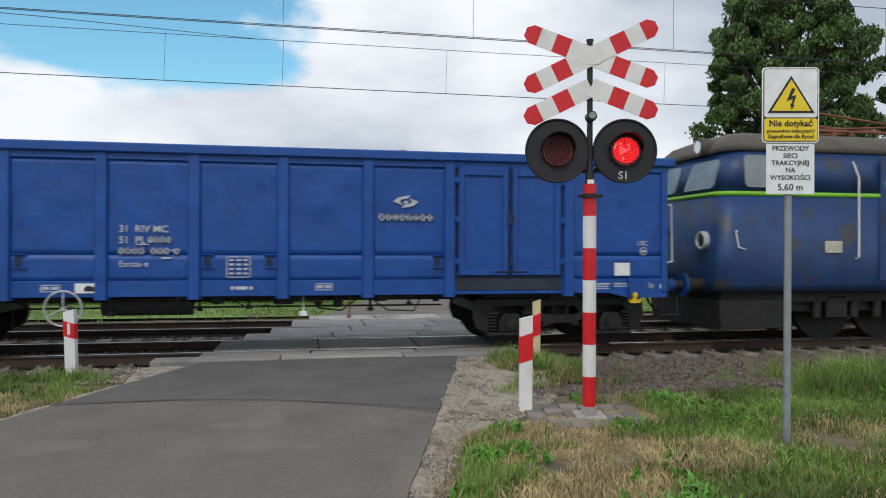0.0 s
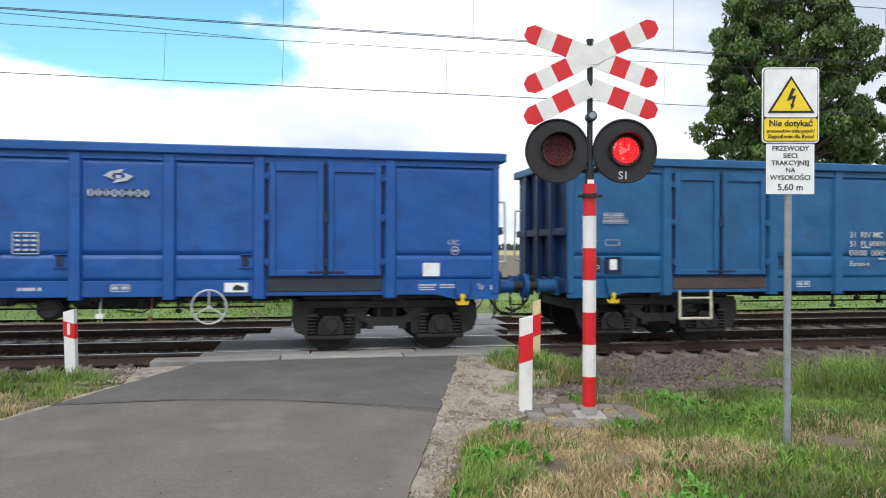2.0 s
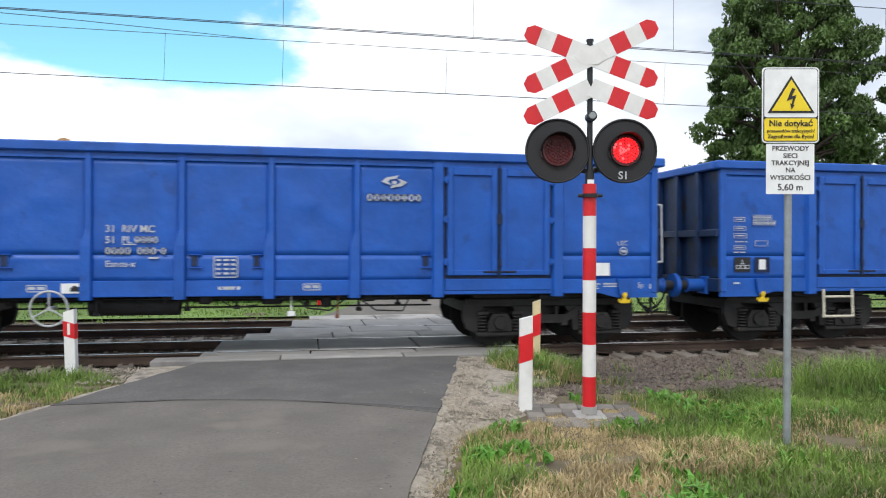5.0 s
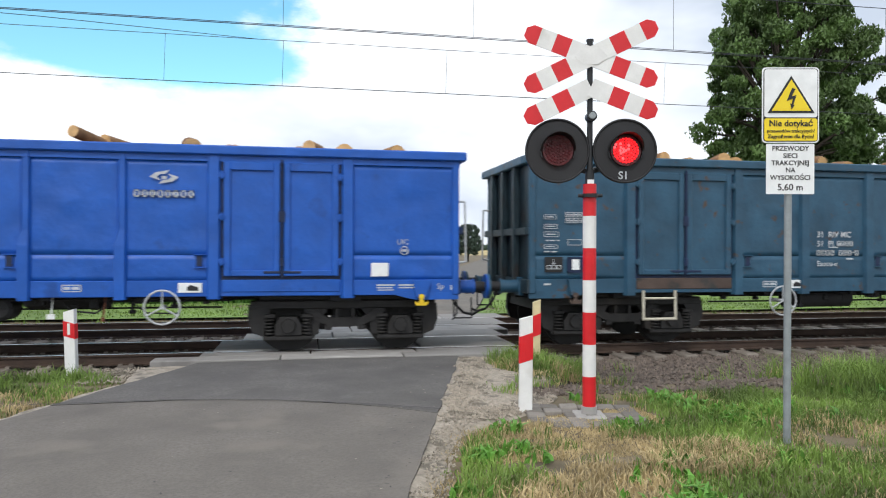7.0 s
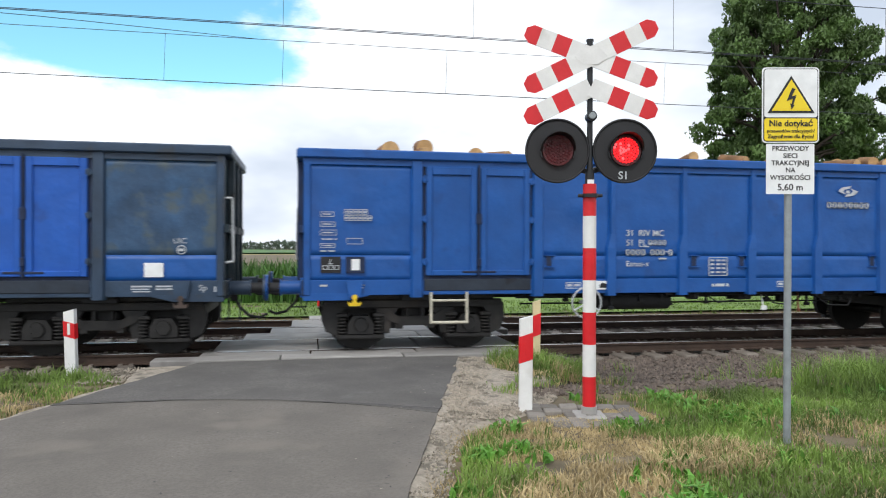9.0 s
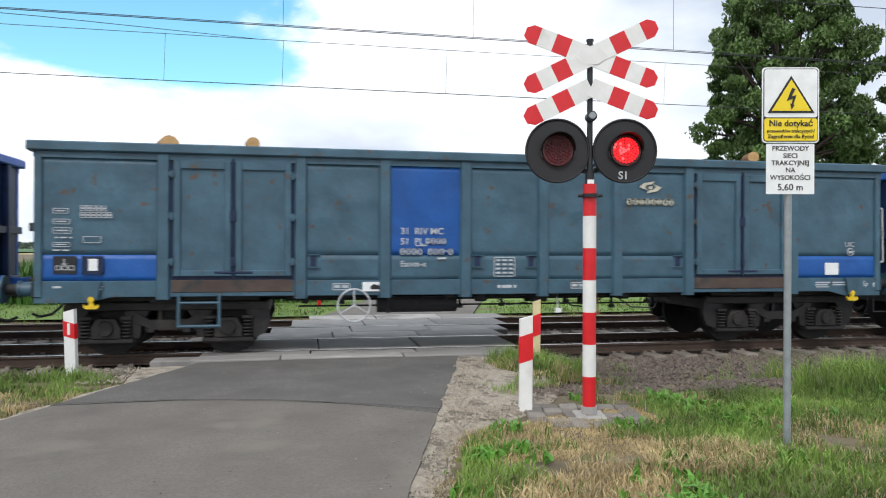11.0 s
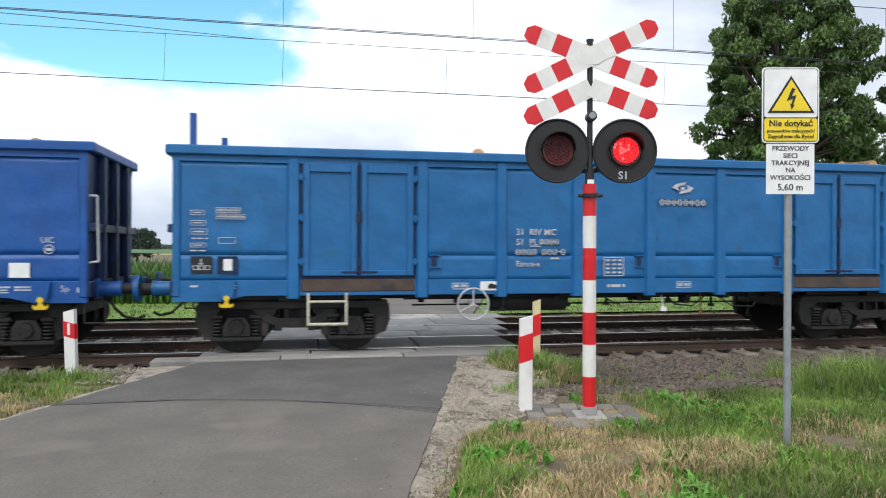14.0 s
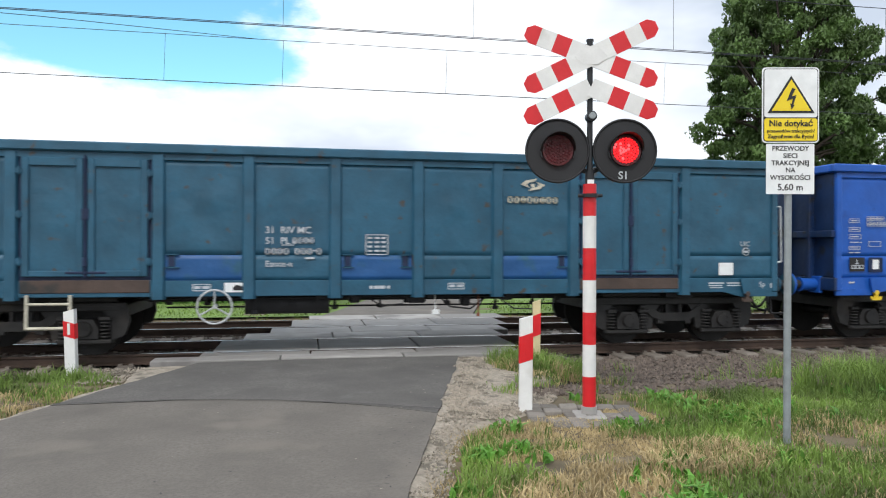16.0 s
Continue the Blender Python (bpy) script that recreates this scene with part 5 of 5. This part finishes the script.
    part("load_table", bm, WHITE, wagon, "small white stencilled tables and signs")["kind"] = "stuff"
    bm = bmesh.new()
    box(bm, RIBS[1] + 0.24, RIBS[1] + 0.59, -1.420, -1.408, 1.02, 1.17)
    plate = part("white_plate", bm, PAPER, wagon, "white brake instruction plate")
    bm = bmesh.new()
    prism(bm, [(0.0, 0.0), (0.17, 0.0), (0.17, 0.05), (0.05, 0.09), (0.0, 0.05)], 0.004, Matrix.Translation((RIBS[1] + 0.37, -1.425, 1.05)))
    part("black_symbol", bm, BLACK, plate)
    return wagon


def wagon_emblem(wagon, panel, yellowish, top=2.80):
    """White emblem and the owner's mark as plain shapes."""
    c = (RIBS[panel + 1] + RIBS[panel + 2]) / 2 - 0.06
    bm = bmesh.new()
    y = SHEET - 0.032
    prism(bm, [(1.25 * a, 1.25 * b) for a, b in ((-0.17, 0.0), (-0.10, 0.055), (0.06, 0.085), (0.02, 0.04), (-0.05, 0.03), (-0.085, 0.0), (-0.04, -0.045))], 0.005, Matrix.Translation((c, y, top)))
    prism(bm, [(1.25 * a, 1.25 * b) for a, b in ((0.17, 0.0), (0.10, -0.055), (-0.06, -0.085), (-0.02, -0.04), (0.05, -0.03), (0.085, 0.0), (0.04, 0.045))], 0.005, Matrix.Translation((c, y, top)))
    box(bm, c - 0.035, c + 0.035, y, y + 0.005, top - 0.035, top + 0.015)
    for i in range(8):
        x = c - 0.44 + 0.113 * i
        frame_box(bm, x, x + 0.088, top - 0.315, top - 0.20, 0.024 + 0.004 * (i % 3), y)
    part("emblem", bm, CREAM if yellowish else WHITE, wagon, "faded cream painted emblem and mark" if yellowish else "white painted emblem and mark")["kind"] = "stuff"


pattern = build_wagon()
COLOURS = ["deep", "deep", "teal", "blue", "blue", "green", "bright", "bright", "bright", "grey", "bright", "blue", "blue", "slate",
           "blue", "green", "bright", "blue", "blue", "sky", "blue", "bright", "dusk"]
WORDS = {"deep": "deep royal blue", "bright": "freshly painted bright blue", "blue": "scuffed mid-blue", "teal": "sun-faded teal blue", "green": "rust-streaked grey-green",
         "grey": "weathered grey-teal", "dusk": "weathered teal-blue", "sky": "pale cyan-blue", "soot": "sooty patched blue", "slate": "sooty slate blue"}
SLIM = (4, 6, 7, 8, 10, 12, 21)                    # wagons with slim ribs that widen towards the sill
PLACARD = {0: 0.18, 1: 0.15, 3: -0.12, 6: -0.25, 10: -0.28, 16: 0.2, 9: -0.1, 18: -0.2, 20: 0.1}
DOORS = {13: "bright"}
ENDS = {5: "bright", 13: "soot"}
WORDS_OF = {13: "sooty patched blue", 5: "patched bright blue and grey-green", 15: "blue-patched grey-green"}
wagons = []


def recolour(wagon, k, colour):
    for ob in wagon.children_recursive:
        if ob.type != "MESH" or not ob.material_slots or ob.data.materials[0] != PAINT:
            continue
        if k in SLIM and ob.name.startswith("rib") and abs(ob.location.x) < 2.5:
            ob.data = SHAPES["slim_rib"]
        use = colour
        if k in DOORS and ob.name.startswith("door") and "step" not in ob.name:
            use = DOORS[k]
        if k in ENDS and (ob.name.startswith("side_panel") and (abs(ob.location.x) > 5.5 or k == 13 or k == 5 and abs(ob.location.x - RIBS[1] - W_ / 2) < 0.1)
                          or k == 5 and ob.name.startswith("top_rail")):
            use = ENDS[k]
        if k == 13 and ob.name.startswith("lower_plate"):
            use = "blue"
        if k == 22 and ob.name.startswith("lower_plate") and round((ob.location.x - RIBS[1]) / W_ - 0.5) in (0, 2, 4):
            use = "patch"
        if k == 15 and (ob.name.startswith("lower_plate") and abs(ob.location.x) > 5.5 or ob.name.startswith("side_panel") and abs(ob.location.x - RIBS[2] - W_ / 2) < 0.1):
            use = "blue"
        if k == 5 and (ob.name.startswith("sill") or ob.name.startswith("threshold")):
            use = "blue"
        if colour != 'bright' and ob.name.startswith('threshold') and k != 5:
            use = 'rusty' if colour in ('green', 'grey', 'dusk', 'teal', 'sky') else 'sill'
        # ends take the darker paint that holds both soot and shade
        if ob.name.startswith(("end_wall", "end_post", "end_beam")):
            use = "shaded_grimy_teal" if colour in ("green", "grey", "dusk", "slate") else "grimy"
        ob.material_slots[0].link = "OBJECT"
        ob.material_slots[0].material = PAINTS[use]


for k, colour in enumerate(COLOURS):
    wagons.append(pattern if k == 0 else None)


# ---- locomotive ----
def locomotive():
    thing = tagged(new("electric_locomotive"), "dark blue electric locomotive with a lime stripe and sooty roof", "locomotive")

    def ringed(levels, mats, name, label="", mat_of=None):
        """Stacked plan outlines with rounded cab corners; levels of (z, half width, rear x)."""
        bm = bmesh.new()
        stacks = []
        for z, hw, x0 in levels:
            pts = [(x0 + 15.0, -hw)] + [(x0 + 0.30 * (1 - math.sin(math.pi / 2 * i / 8)), -hw + 0.30 * (1 - math.cos(math.pi / 2 * i / 8))) for i in range(9)]
            pts += [(x, -y) for x, y in pts[::-1]]
            stacks.append([bm.verts.new((x, y, z)) for x, y in pts])
        n = len(stacks[0])
        for p, q in zip(stacks, stacks[1:]):
            for i in range(n):
                bm.faces.new((p[i], p[(i + 1) % n], q[(i + 1) % n], q[i])).smooth = True
        bm.faces.new(stacks[0])
        bm.faces.new(stacks[-1])
        return part(name, bm, mats, thing, label)

    ringed([(0.95, 1.40, 0.05), (1.1, 1.48, 0.0), (2.68, 1.50, 0.02)], LOCO, "lower_body", "dark blue grimy body side")
    ringed([(2.68, 1.505, 0.015), (2.76, 1.505, 0.02)], LIME, "stripe", "lime green waist stripe")
    ringed([(2.76, 1.50, 0.03), (3.50, 1.42, 0.28)], LOCO, "cab_upper", "dark blue cab sides")
    ringed([(3.50, 1.44, 0.22), (3.62, 1.42, 0.26), (3.80, 1.22, 0.42), (3.92, 0.8, 0.7)], ROOFGREY, "roof", "sooty grey-brown roof")
    for x0, x1, y, turn in ((0.48, 1.05, -1.47, 0), (3.35, 3.85, -1.48, 0)):
        bm = bmesh.new()
        prism(bm, [(x0, 2.83), (x1, 2.83), (x1, 3.42), (x0, 3.42)], 0.05, Matrix.Translation((0, 0, 0)) @ pose(0, y - 0.055, 0, 0, 0, 0))
        bmesh.ops.bevel(bm, geom=[e for e in bm.edges if abs(e.verts[0].co.y - e.verts[1].co.y) > 0.04], offset=0.08, segments=3, affect="EDGES", profile=0.5)
        bmesh.ops.rotate(bm, verts=bm.verts, cent=(0, y - 0.03, 2.76), matrix=Matrix.Rotation(radians(-5.5), 3, "X"))
        part("side_window", bm, GLASSDARK, thing, "dusty grey cab window")
    for sy in (-1, 1):
        bm = bmesh.new()
        prism(bm, [(-0.50, 2.83), (0.50, 2.83), (0.46, 3.40), (-0.46, 3.40)], 0.05)
        bmesh.ops.bevel(bm, geom=[e for e in bm.edges if abs(e.verts[0].co.y - e.verts[1].co.y) > 0.04], offset=0.08, segments=3, affect="EDGES", profile=0.5)
        ob = part("windscreen", bm, GLASSDARK, thing, "slanted cab windscreen")
        ob.matrix_basis = pose(0.06, sy * 0.68, 0.0, 0, 0, 0) @ pose(0, 0, 0, 0, 0, -90) @ pose(0, -0.05, 2.8, -19, 0, 0) @ pose(0, 0, -2.8)
    for y in (-0.98, 0.98):
        bm = bmesh.new()
        cyl(bm, (0.30, y, 1.88), (-0.06, y, 1.88), 0.17, 24, mat=0)
        cyl(bm, (-0.06, y, 1.88), (-0.075, y, 1.88), 0.12, 20, mat=1)
        ring(bm, (0, 0, 0), 0.145, 0.03, 24, Matrix.Translation((-0.07, y, 1.88)) @ pose(0, 0, 0, 0, 0, 90))
        part("headlight", bm, [SILVER, CHROME], thing, "round headlight with pale rim")
    bm = bmesh.new()
    cyl(bm, (0.55, -0.55, 3.66), (0.12, -0.55, 3.66), 0.17, 20, mat=0)
    cyl(bm, (0.12, -0.55, 3.66), (0.10, -0.55, 3.66), 0.12, 18, mat=1)
    part("roof_headlight", bm, [ROOFGREY, CHROME], thing, "round roof headlight")
    for x, z0, z1 in ((2.75, 1.55, 3.35), (4.1, 1.55, 3.35)):
        bm = bmesh.new()
        tube(bm, [(x, -1.5, z0), (x, -1.57, z0 + 0.04), (x, -1.56, z1 - 0.3), (x - 0.08, -1.5, z1)], 0.018, 7)
        part("handrail", bm, WHITEPOST, thing, "white cab handrail")
    bm = bmesh.new()
    tube(bm, [(0.1, 1.15, 2.45), (-0.08, 1.15, 2.43), (-0.08, 1.15, 1.5), (0.1, 1.15, 1.48)], 0.016, 7)
    part("handrail", bm, WHITEPOST, thing, "white front handrail")
    bm = bmesh.new()
    tube(bm, [(0.42, -1.46, 2.05), (0.30, -1.50, 2.05), (0.34, -1.53, 1.76), (0.5, -1.49, 1.72)], 0.012, 6)
    part("grab_handle", bm, WHITEPOST, thing)
    bm = bmesh.new()
    box(bm, 2.10, 2.45, -1.515, -1.495, 1.66, 1.88, 0.006)
    bar_rows(bm, 2.15, 1.80, [(0.0, 0.012, (0, 0.24)), (0.06, 0.012, (0, 0.24))], -1.52)
    part("builder_plate", bm, CREAM, thing, "cream maker's plate")
    bm = bmesh.new()
    box(bm, 3.25, 3.95, -1.512, -1.49, 1.15, 3.45, 0.01)
    part("cab_door", bm, LOCO, thing)
    bm = bmesh.new()
    box(bm, 0.2, 14.5, -1.2, 1.2, 0.75, 0.98)
    for x in (2.6, 3.9, 5.2):
        for y in (-1.1, 1.1):
            box(bm, x - 0.22, x + 0.22, min(y, y * 1.12), max(y, y * 1.12), 0.42, 0.86, 0.04)
            for q in (-0.4, 0.4):
                cyl(bm, (x + q, y * 1.03, 0.45), (x + q, y * 1.03, 0.86), 0.09, 12)
    for y in (-1.08, 1.0):
        box(bm, 1.7, 6.1, y, y + 0.08, 0.55, 0.8, 0.02)
    prism(bm, [(0.15, 0.25), (1.5, 0.3), (1.6, 0.8), (0.1, 0.8)], 2.6, Matrix.Translation((0, -1.3, 0)))
    part("running_gear", bm, STEEL, thing, "dark grimy locomotive bogie and plough")
    for y in (-0.875, 0.875):
        bm = bmesh.new()
        cyl(bm, (0.15, y, 1.06), (-0.31, y, 1.06), 0.13, 16)
        cyl(bm, (-0.31, y, 1.06), (-0.36, y, 1.06), 0.22, 20)
        part("buffer", bm, STEEL, thing)
    for x in (2.6, 3.9, 5.2):
        bm = bmesh.new()
        cyl(bm, (0, -0.9, 0), (0, 0.9, 0), 0.09, 14)
        for y in (-1, 1):
            cyl(bm, (0, y * 0.68, 0), (0, y * 0.80, 0), 0.62, 44)
        part("driving_wheelset", bm, WHEEL, thing).location = (x, 0, 0.62)
    bm = bmesh.new()
    for x in (2.6, 3.0, 3.4):
        cyl(bm, (x, -0.6, 3.85), (x, -0.6, 4.05), 0.06, 10)
    tube(bm, [(2.2, -0.6, 4.05), (5.0, -0.6, 4.05), (5.0, 0.6, 4.05), (2.2, 0.6, 4.05), (2.2, -0.6, 4.05)], 0.03, 6)
    tube(bm, [(2.4, -0.5, 4.07), (4.9, -0.3, 4.25), (2.6, -0.6, 4.4)], 0.022, 6)
    tube(bm, [(2.4, 0.5, 4.07), (4.9, 0.3, 4.25), (2.6, 0.6, 4.4)], 0.022, 6)
    part("pantograph", bm, PANTO, thing, "rust-red lowered pantograph frame")
    return thing


loco = locomotive()


# ---- log loads and upright stakes ----
def log_load(k, count, high):
    load = tagged(new("log_load"), "sawn pine logs heaped in the wagon" if count > 8 else "few sawn pine logs showing above the wagon side", "log load", "log loads")
    r = random.Random(100 + k)
    bm = bmesh.new()
    for layer in range(6):
        for j in range(7):
            y = -1.14 + 0.38 * j
            for x0, x1 in ((-7.1, -3.7), (-3.6, -0.1), (0.0, 3.5), (3.6, 7.1)):
                if layer == 5 or j in (0, 6):
                    cyl(bm, (x0, y, 1.40 + 0.33 * layer), (x1, y, 1.40 + 0.33 * layer), 0.17, 8)
    part("log_stack", bm, LOGBARK, load, "stacked lower logs")
    for i in range(count):
        x, y = r.uniform(-6.3, 6.3), r.uniform(-1.1, 0.6)
        rad = r.uniform(0.09, 0.17)
        a = r.uniform(-0.4, 0.4) + (math.pi / 2 if r.random() < 0.95 else 0)
        n = r.uniform(0.5, 1.1)
        top = r.uniform(0.04, 1.5 * high)
        d = Vector((math.cos(a) * n * 0.5, math.sin(a) * n * 0.35, r.uniform(-0.06, 0.06)))
        c = Vector((x, y, 3.28 + top - rad))
        bm = bmesh.new()
        cyl(bm, c - d, c + d, rad, 12, rad * 0.93)
        for f in bm.faces:
            if len(f.verts) > 4:
                f.material_index = 1
        part("log", bm, [LOGBARK, LOGEND], load)
    return load


LOADS = {0: (14, 0.10), 1: (8, 0.06), 2: (10, 0.07), 3: (5, 0.05), 4: (6, 0.06), 5: (9, 0.08), 6: (6, 0.06), 7: (10, 0.1), 8: (14, 0.15), 9: (30, 0.22), 10: (22, 0.20), 11: (30, 0.22), 12: (32, 0.22),
         13: (30, 0.24), 14: (20, 0.18), 15: (24, 0.18), 16: (8, 0.08), 17: (12, 0.10), 18: (9, 0.08), 19: (12, 0.14), 20: (18, 0.16), 21: (12, 0.10), 22: (7, 0.08)}
loads = [(k, log_load(k, *LOADS[k])) for k in LOADS]


def stakes(k):
    thing = tagged(new("load_stakes"), "dark upright stakes standing at the wagon's end", "stakes", "load stakes")
    for x, y, z in ((HALF - 0.22, -1.15, 3.95), (HALF - 0.22, 0.2, 3.85), (-HALF + 0.25, -1.1, 3.85), (-HALF + 0.55, 0.6, 3.72)):
        bm = bmesh.new()
        box(bm, x - 0.05, x + 0.05, y - 0.05, y + 0.05, 1.22, z, 0.01)
        part("stake", bm, UNDER if k == 5 else PAINTS["blue"], thing)
    return thing


extras = [(k, stakes(k)) for k in (5, 19)]


# ---- what moves ----
def run(t):
    drift = float(np.interp(t, (0, 0.5, 1, 1.5, 2, 3, 4.5, 6.5, 8.5, 11.5, 12.5, 13.5, 16), (-0.15, -0.20, -0.13, -0.03, 0.0, 0.06, 0.06, 0.07, 0.02, -0.14, -0.10, -0.07, 0.0)))
    return START + SPEED * t + SLOW * t * t + drift


def flashing(lamp, phase):
    """The lit face turns to the front for half of every second."""
    place = lamp.location.copy()
    rows, angle = [(0.0, phase)], phase
    for i in range(33):
        t = -0.18 + 0.5 * i
        if t < 0.1 or t > 15.9:
            continue
        for s in range(4):
            rows.append((t + s / 30.0, angle + 60 * s))
        angle += 180
    rows.append((16.0, angle))
    walk(lamp, [(t, pose(*place, 0, 0, a)) for t, a in rows])


def motions():
    first = [ob for ob in pattern.children_recursive if ob.name.startswith("wheelset")]
    for ob in first:
        place = ob.location.copy()
        walk(ob, [(i / 30.0, pose(*place, 0, math.degrees(run(i / 30.0) / 0.48) % 360, 0)) for i in range(481)])
    for ob in loco.children:
        if ob.name.startswith("driving_wheelset"):
            place = ob.location.copy()
            walk(ob, [(i / 30.0, pose(*place, 0, math.degrees(run(i / 30.0) / 0.62) % 360, 0)) for i in range(481)])
    for k, colour in enumerate(COLOURS):
        if k:
            wagons[k] = copy_thing(pattern, Matrix())
    for k, colour in enumerate(COLOURS):
        recolour(wagons[k], k, colour)
        wagons[k]["label"] = WORDS_OF.get(k, WORDS[colour]) + " high-sided open goods wagon on two bogies"
        far_brake = k in (1, 2, 3, 4, 5, 10, 11, 13, 21)
        for ob in wagons[k].children:
            if ob.name.startswith("door_step"):
                ob.location.x = 0.4 if k == 17 else -0.65
                if k in (0, 1, 15, 18):
                    ob.material_slots[0].link = "OBJECT"
                    ob.material_slots[0].material = PAINTS[colour]
                    ob["label"] = "painted step below the doors"
                if k == 5:
                    ob.material_slots[0].link = "OBJECT"
                    ob.material_slots[0].material = WHITEPOST
                    ob["label"] = "white painted step below the doors"
            elif ob.name.startswith("tow_hook") and k in (9, 13, 22):
                ob.material_slots[0].link = "OBJECT"
                ob.material_slots[0].material = PAINTS["rusty"]
                ob["label"] = "rusty towing hook"
            elif ob.name.startswith("lower_plate") and k in SLIM:
                ob.location.y += 0.003 if ob.matrix_basis[1][1] > 0 else -0.003
            elif ob.name.startswith("handwheel"):
                ob.location.x = 5.2 if far_brake else 0.06
            elif ob.name.startswith("white_plate"):
                ob.location.x = 5.96 if far_brake else 0.08 if k in (16, 17, 18) else 0.74
            elif ob.name.startswith("air_reservoir") and far_brake:
                ob.data = SHAPES["pot"]
            elif ob.name.startswith("data_table"):
                ob.location.z = 0.36 if k in (2, 3, 9, 10, 17, 18, 21, 22) else 0.0
            elif ob.name.startswith("placard"):
                ob.location.x = PLACARD.get(k, 0.0)
            elif ob.name.startswith("round_mark"):
                ob.location.x = PLACARD.get(k, 0.0)
            elif ob.name.startswith("side_mark"):
                ob.location.x += PLACARD.get(k, 0.0)
        wagon_emblem(wagons[k], 3 if k in (3, 4, 6, 13, 16, 19, 20, 21) else 4, colour in ("green", "grey", "slate", "dusk"), 2.48 if k < 2 else 2.80)
    times = [0, 0.5, 1, 1.5, 2, 3, 4, 5, 6, 7, 8, 9, 10, 11.5, 12.5, 13.5, 14.5, 16]
    for k, thing in [(k, w) for k, w in enumerate(wagons)] + loads + extras:
        walk(thing, [(t, pose(run(t) - PITCH * k - HALF, 0, 0)) for t in times])
    walk(loco, [(t, pose(run(t) + 0.98, 0, 0)) for t in times])
    for thing in (signal, far_signal):
        lamps = [ob for ob in thing.children if ob.name.startswith("lamp")]
        lamps.sort(key=lambda ob: ob.location.x)
        if thing == signal:
            flashing(lamps[0], 180)
            flashing(lamps[1], 0)


motions()
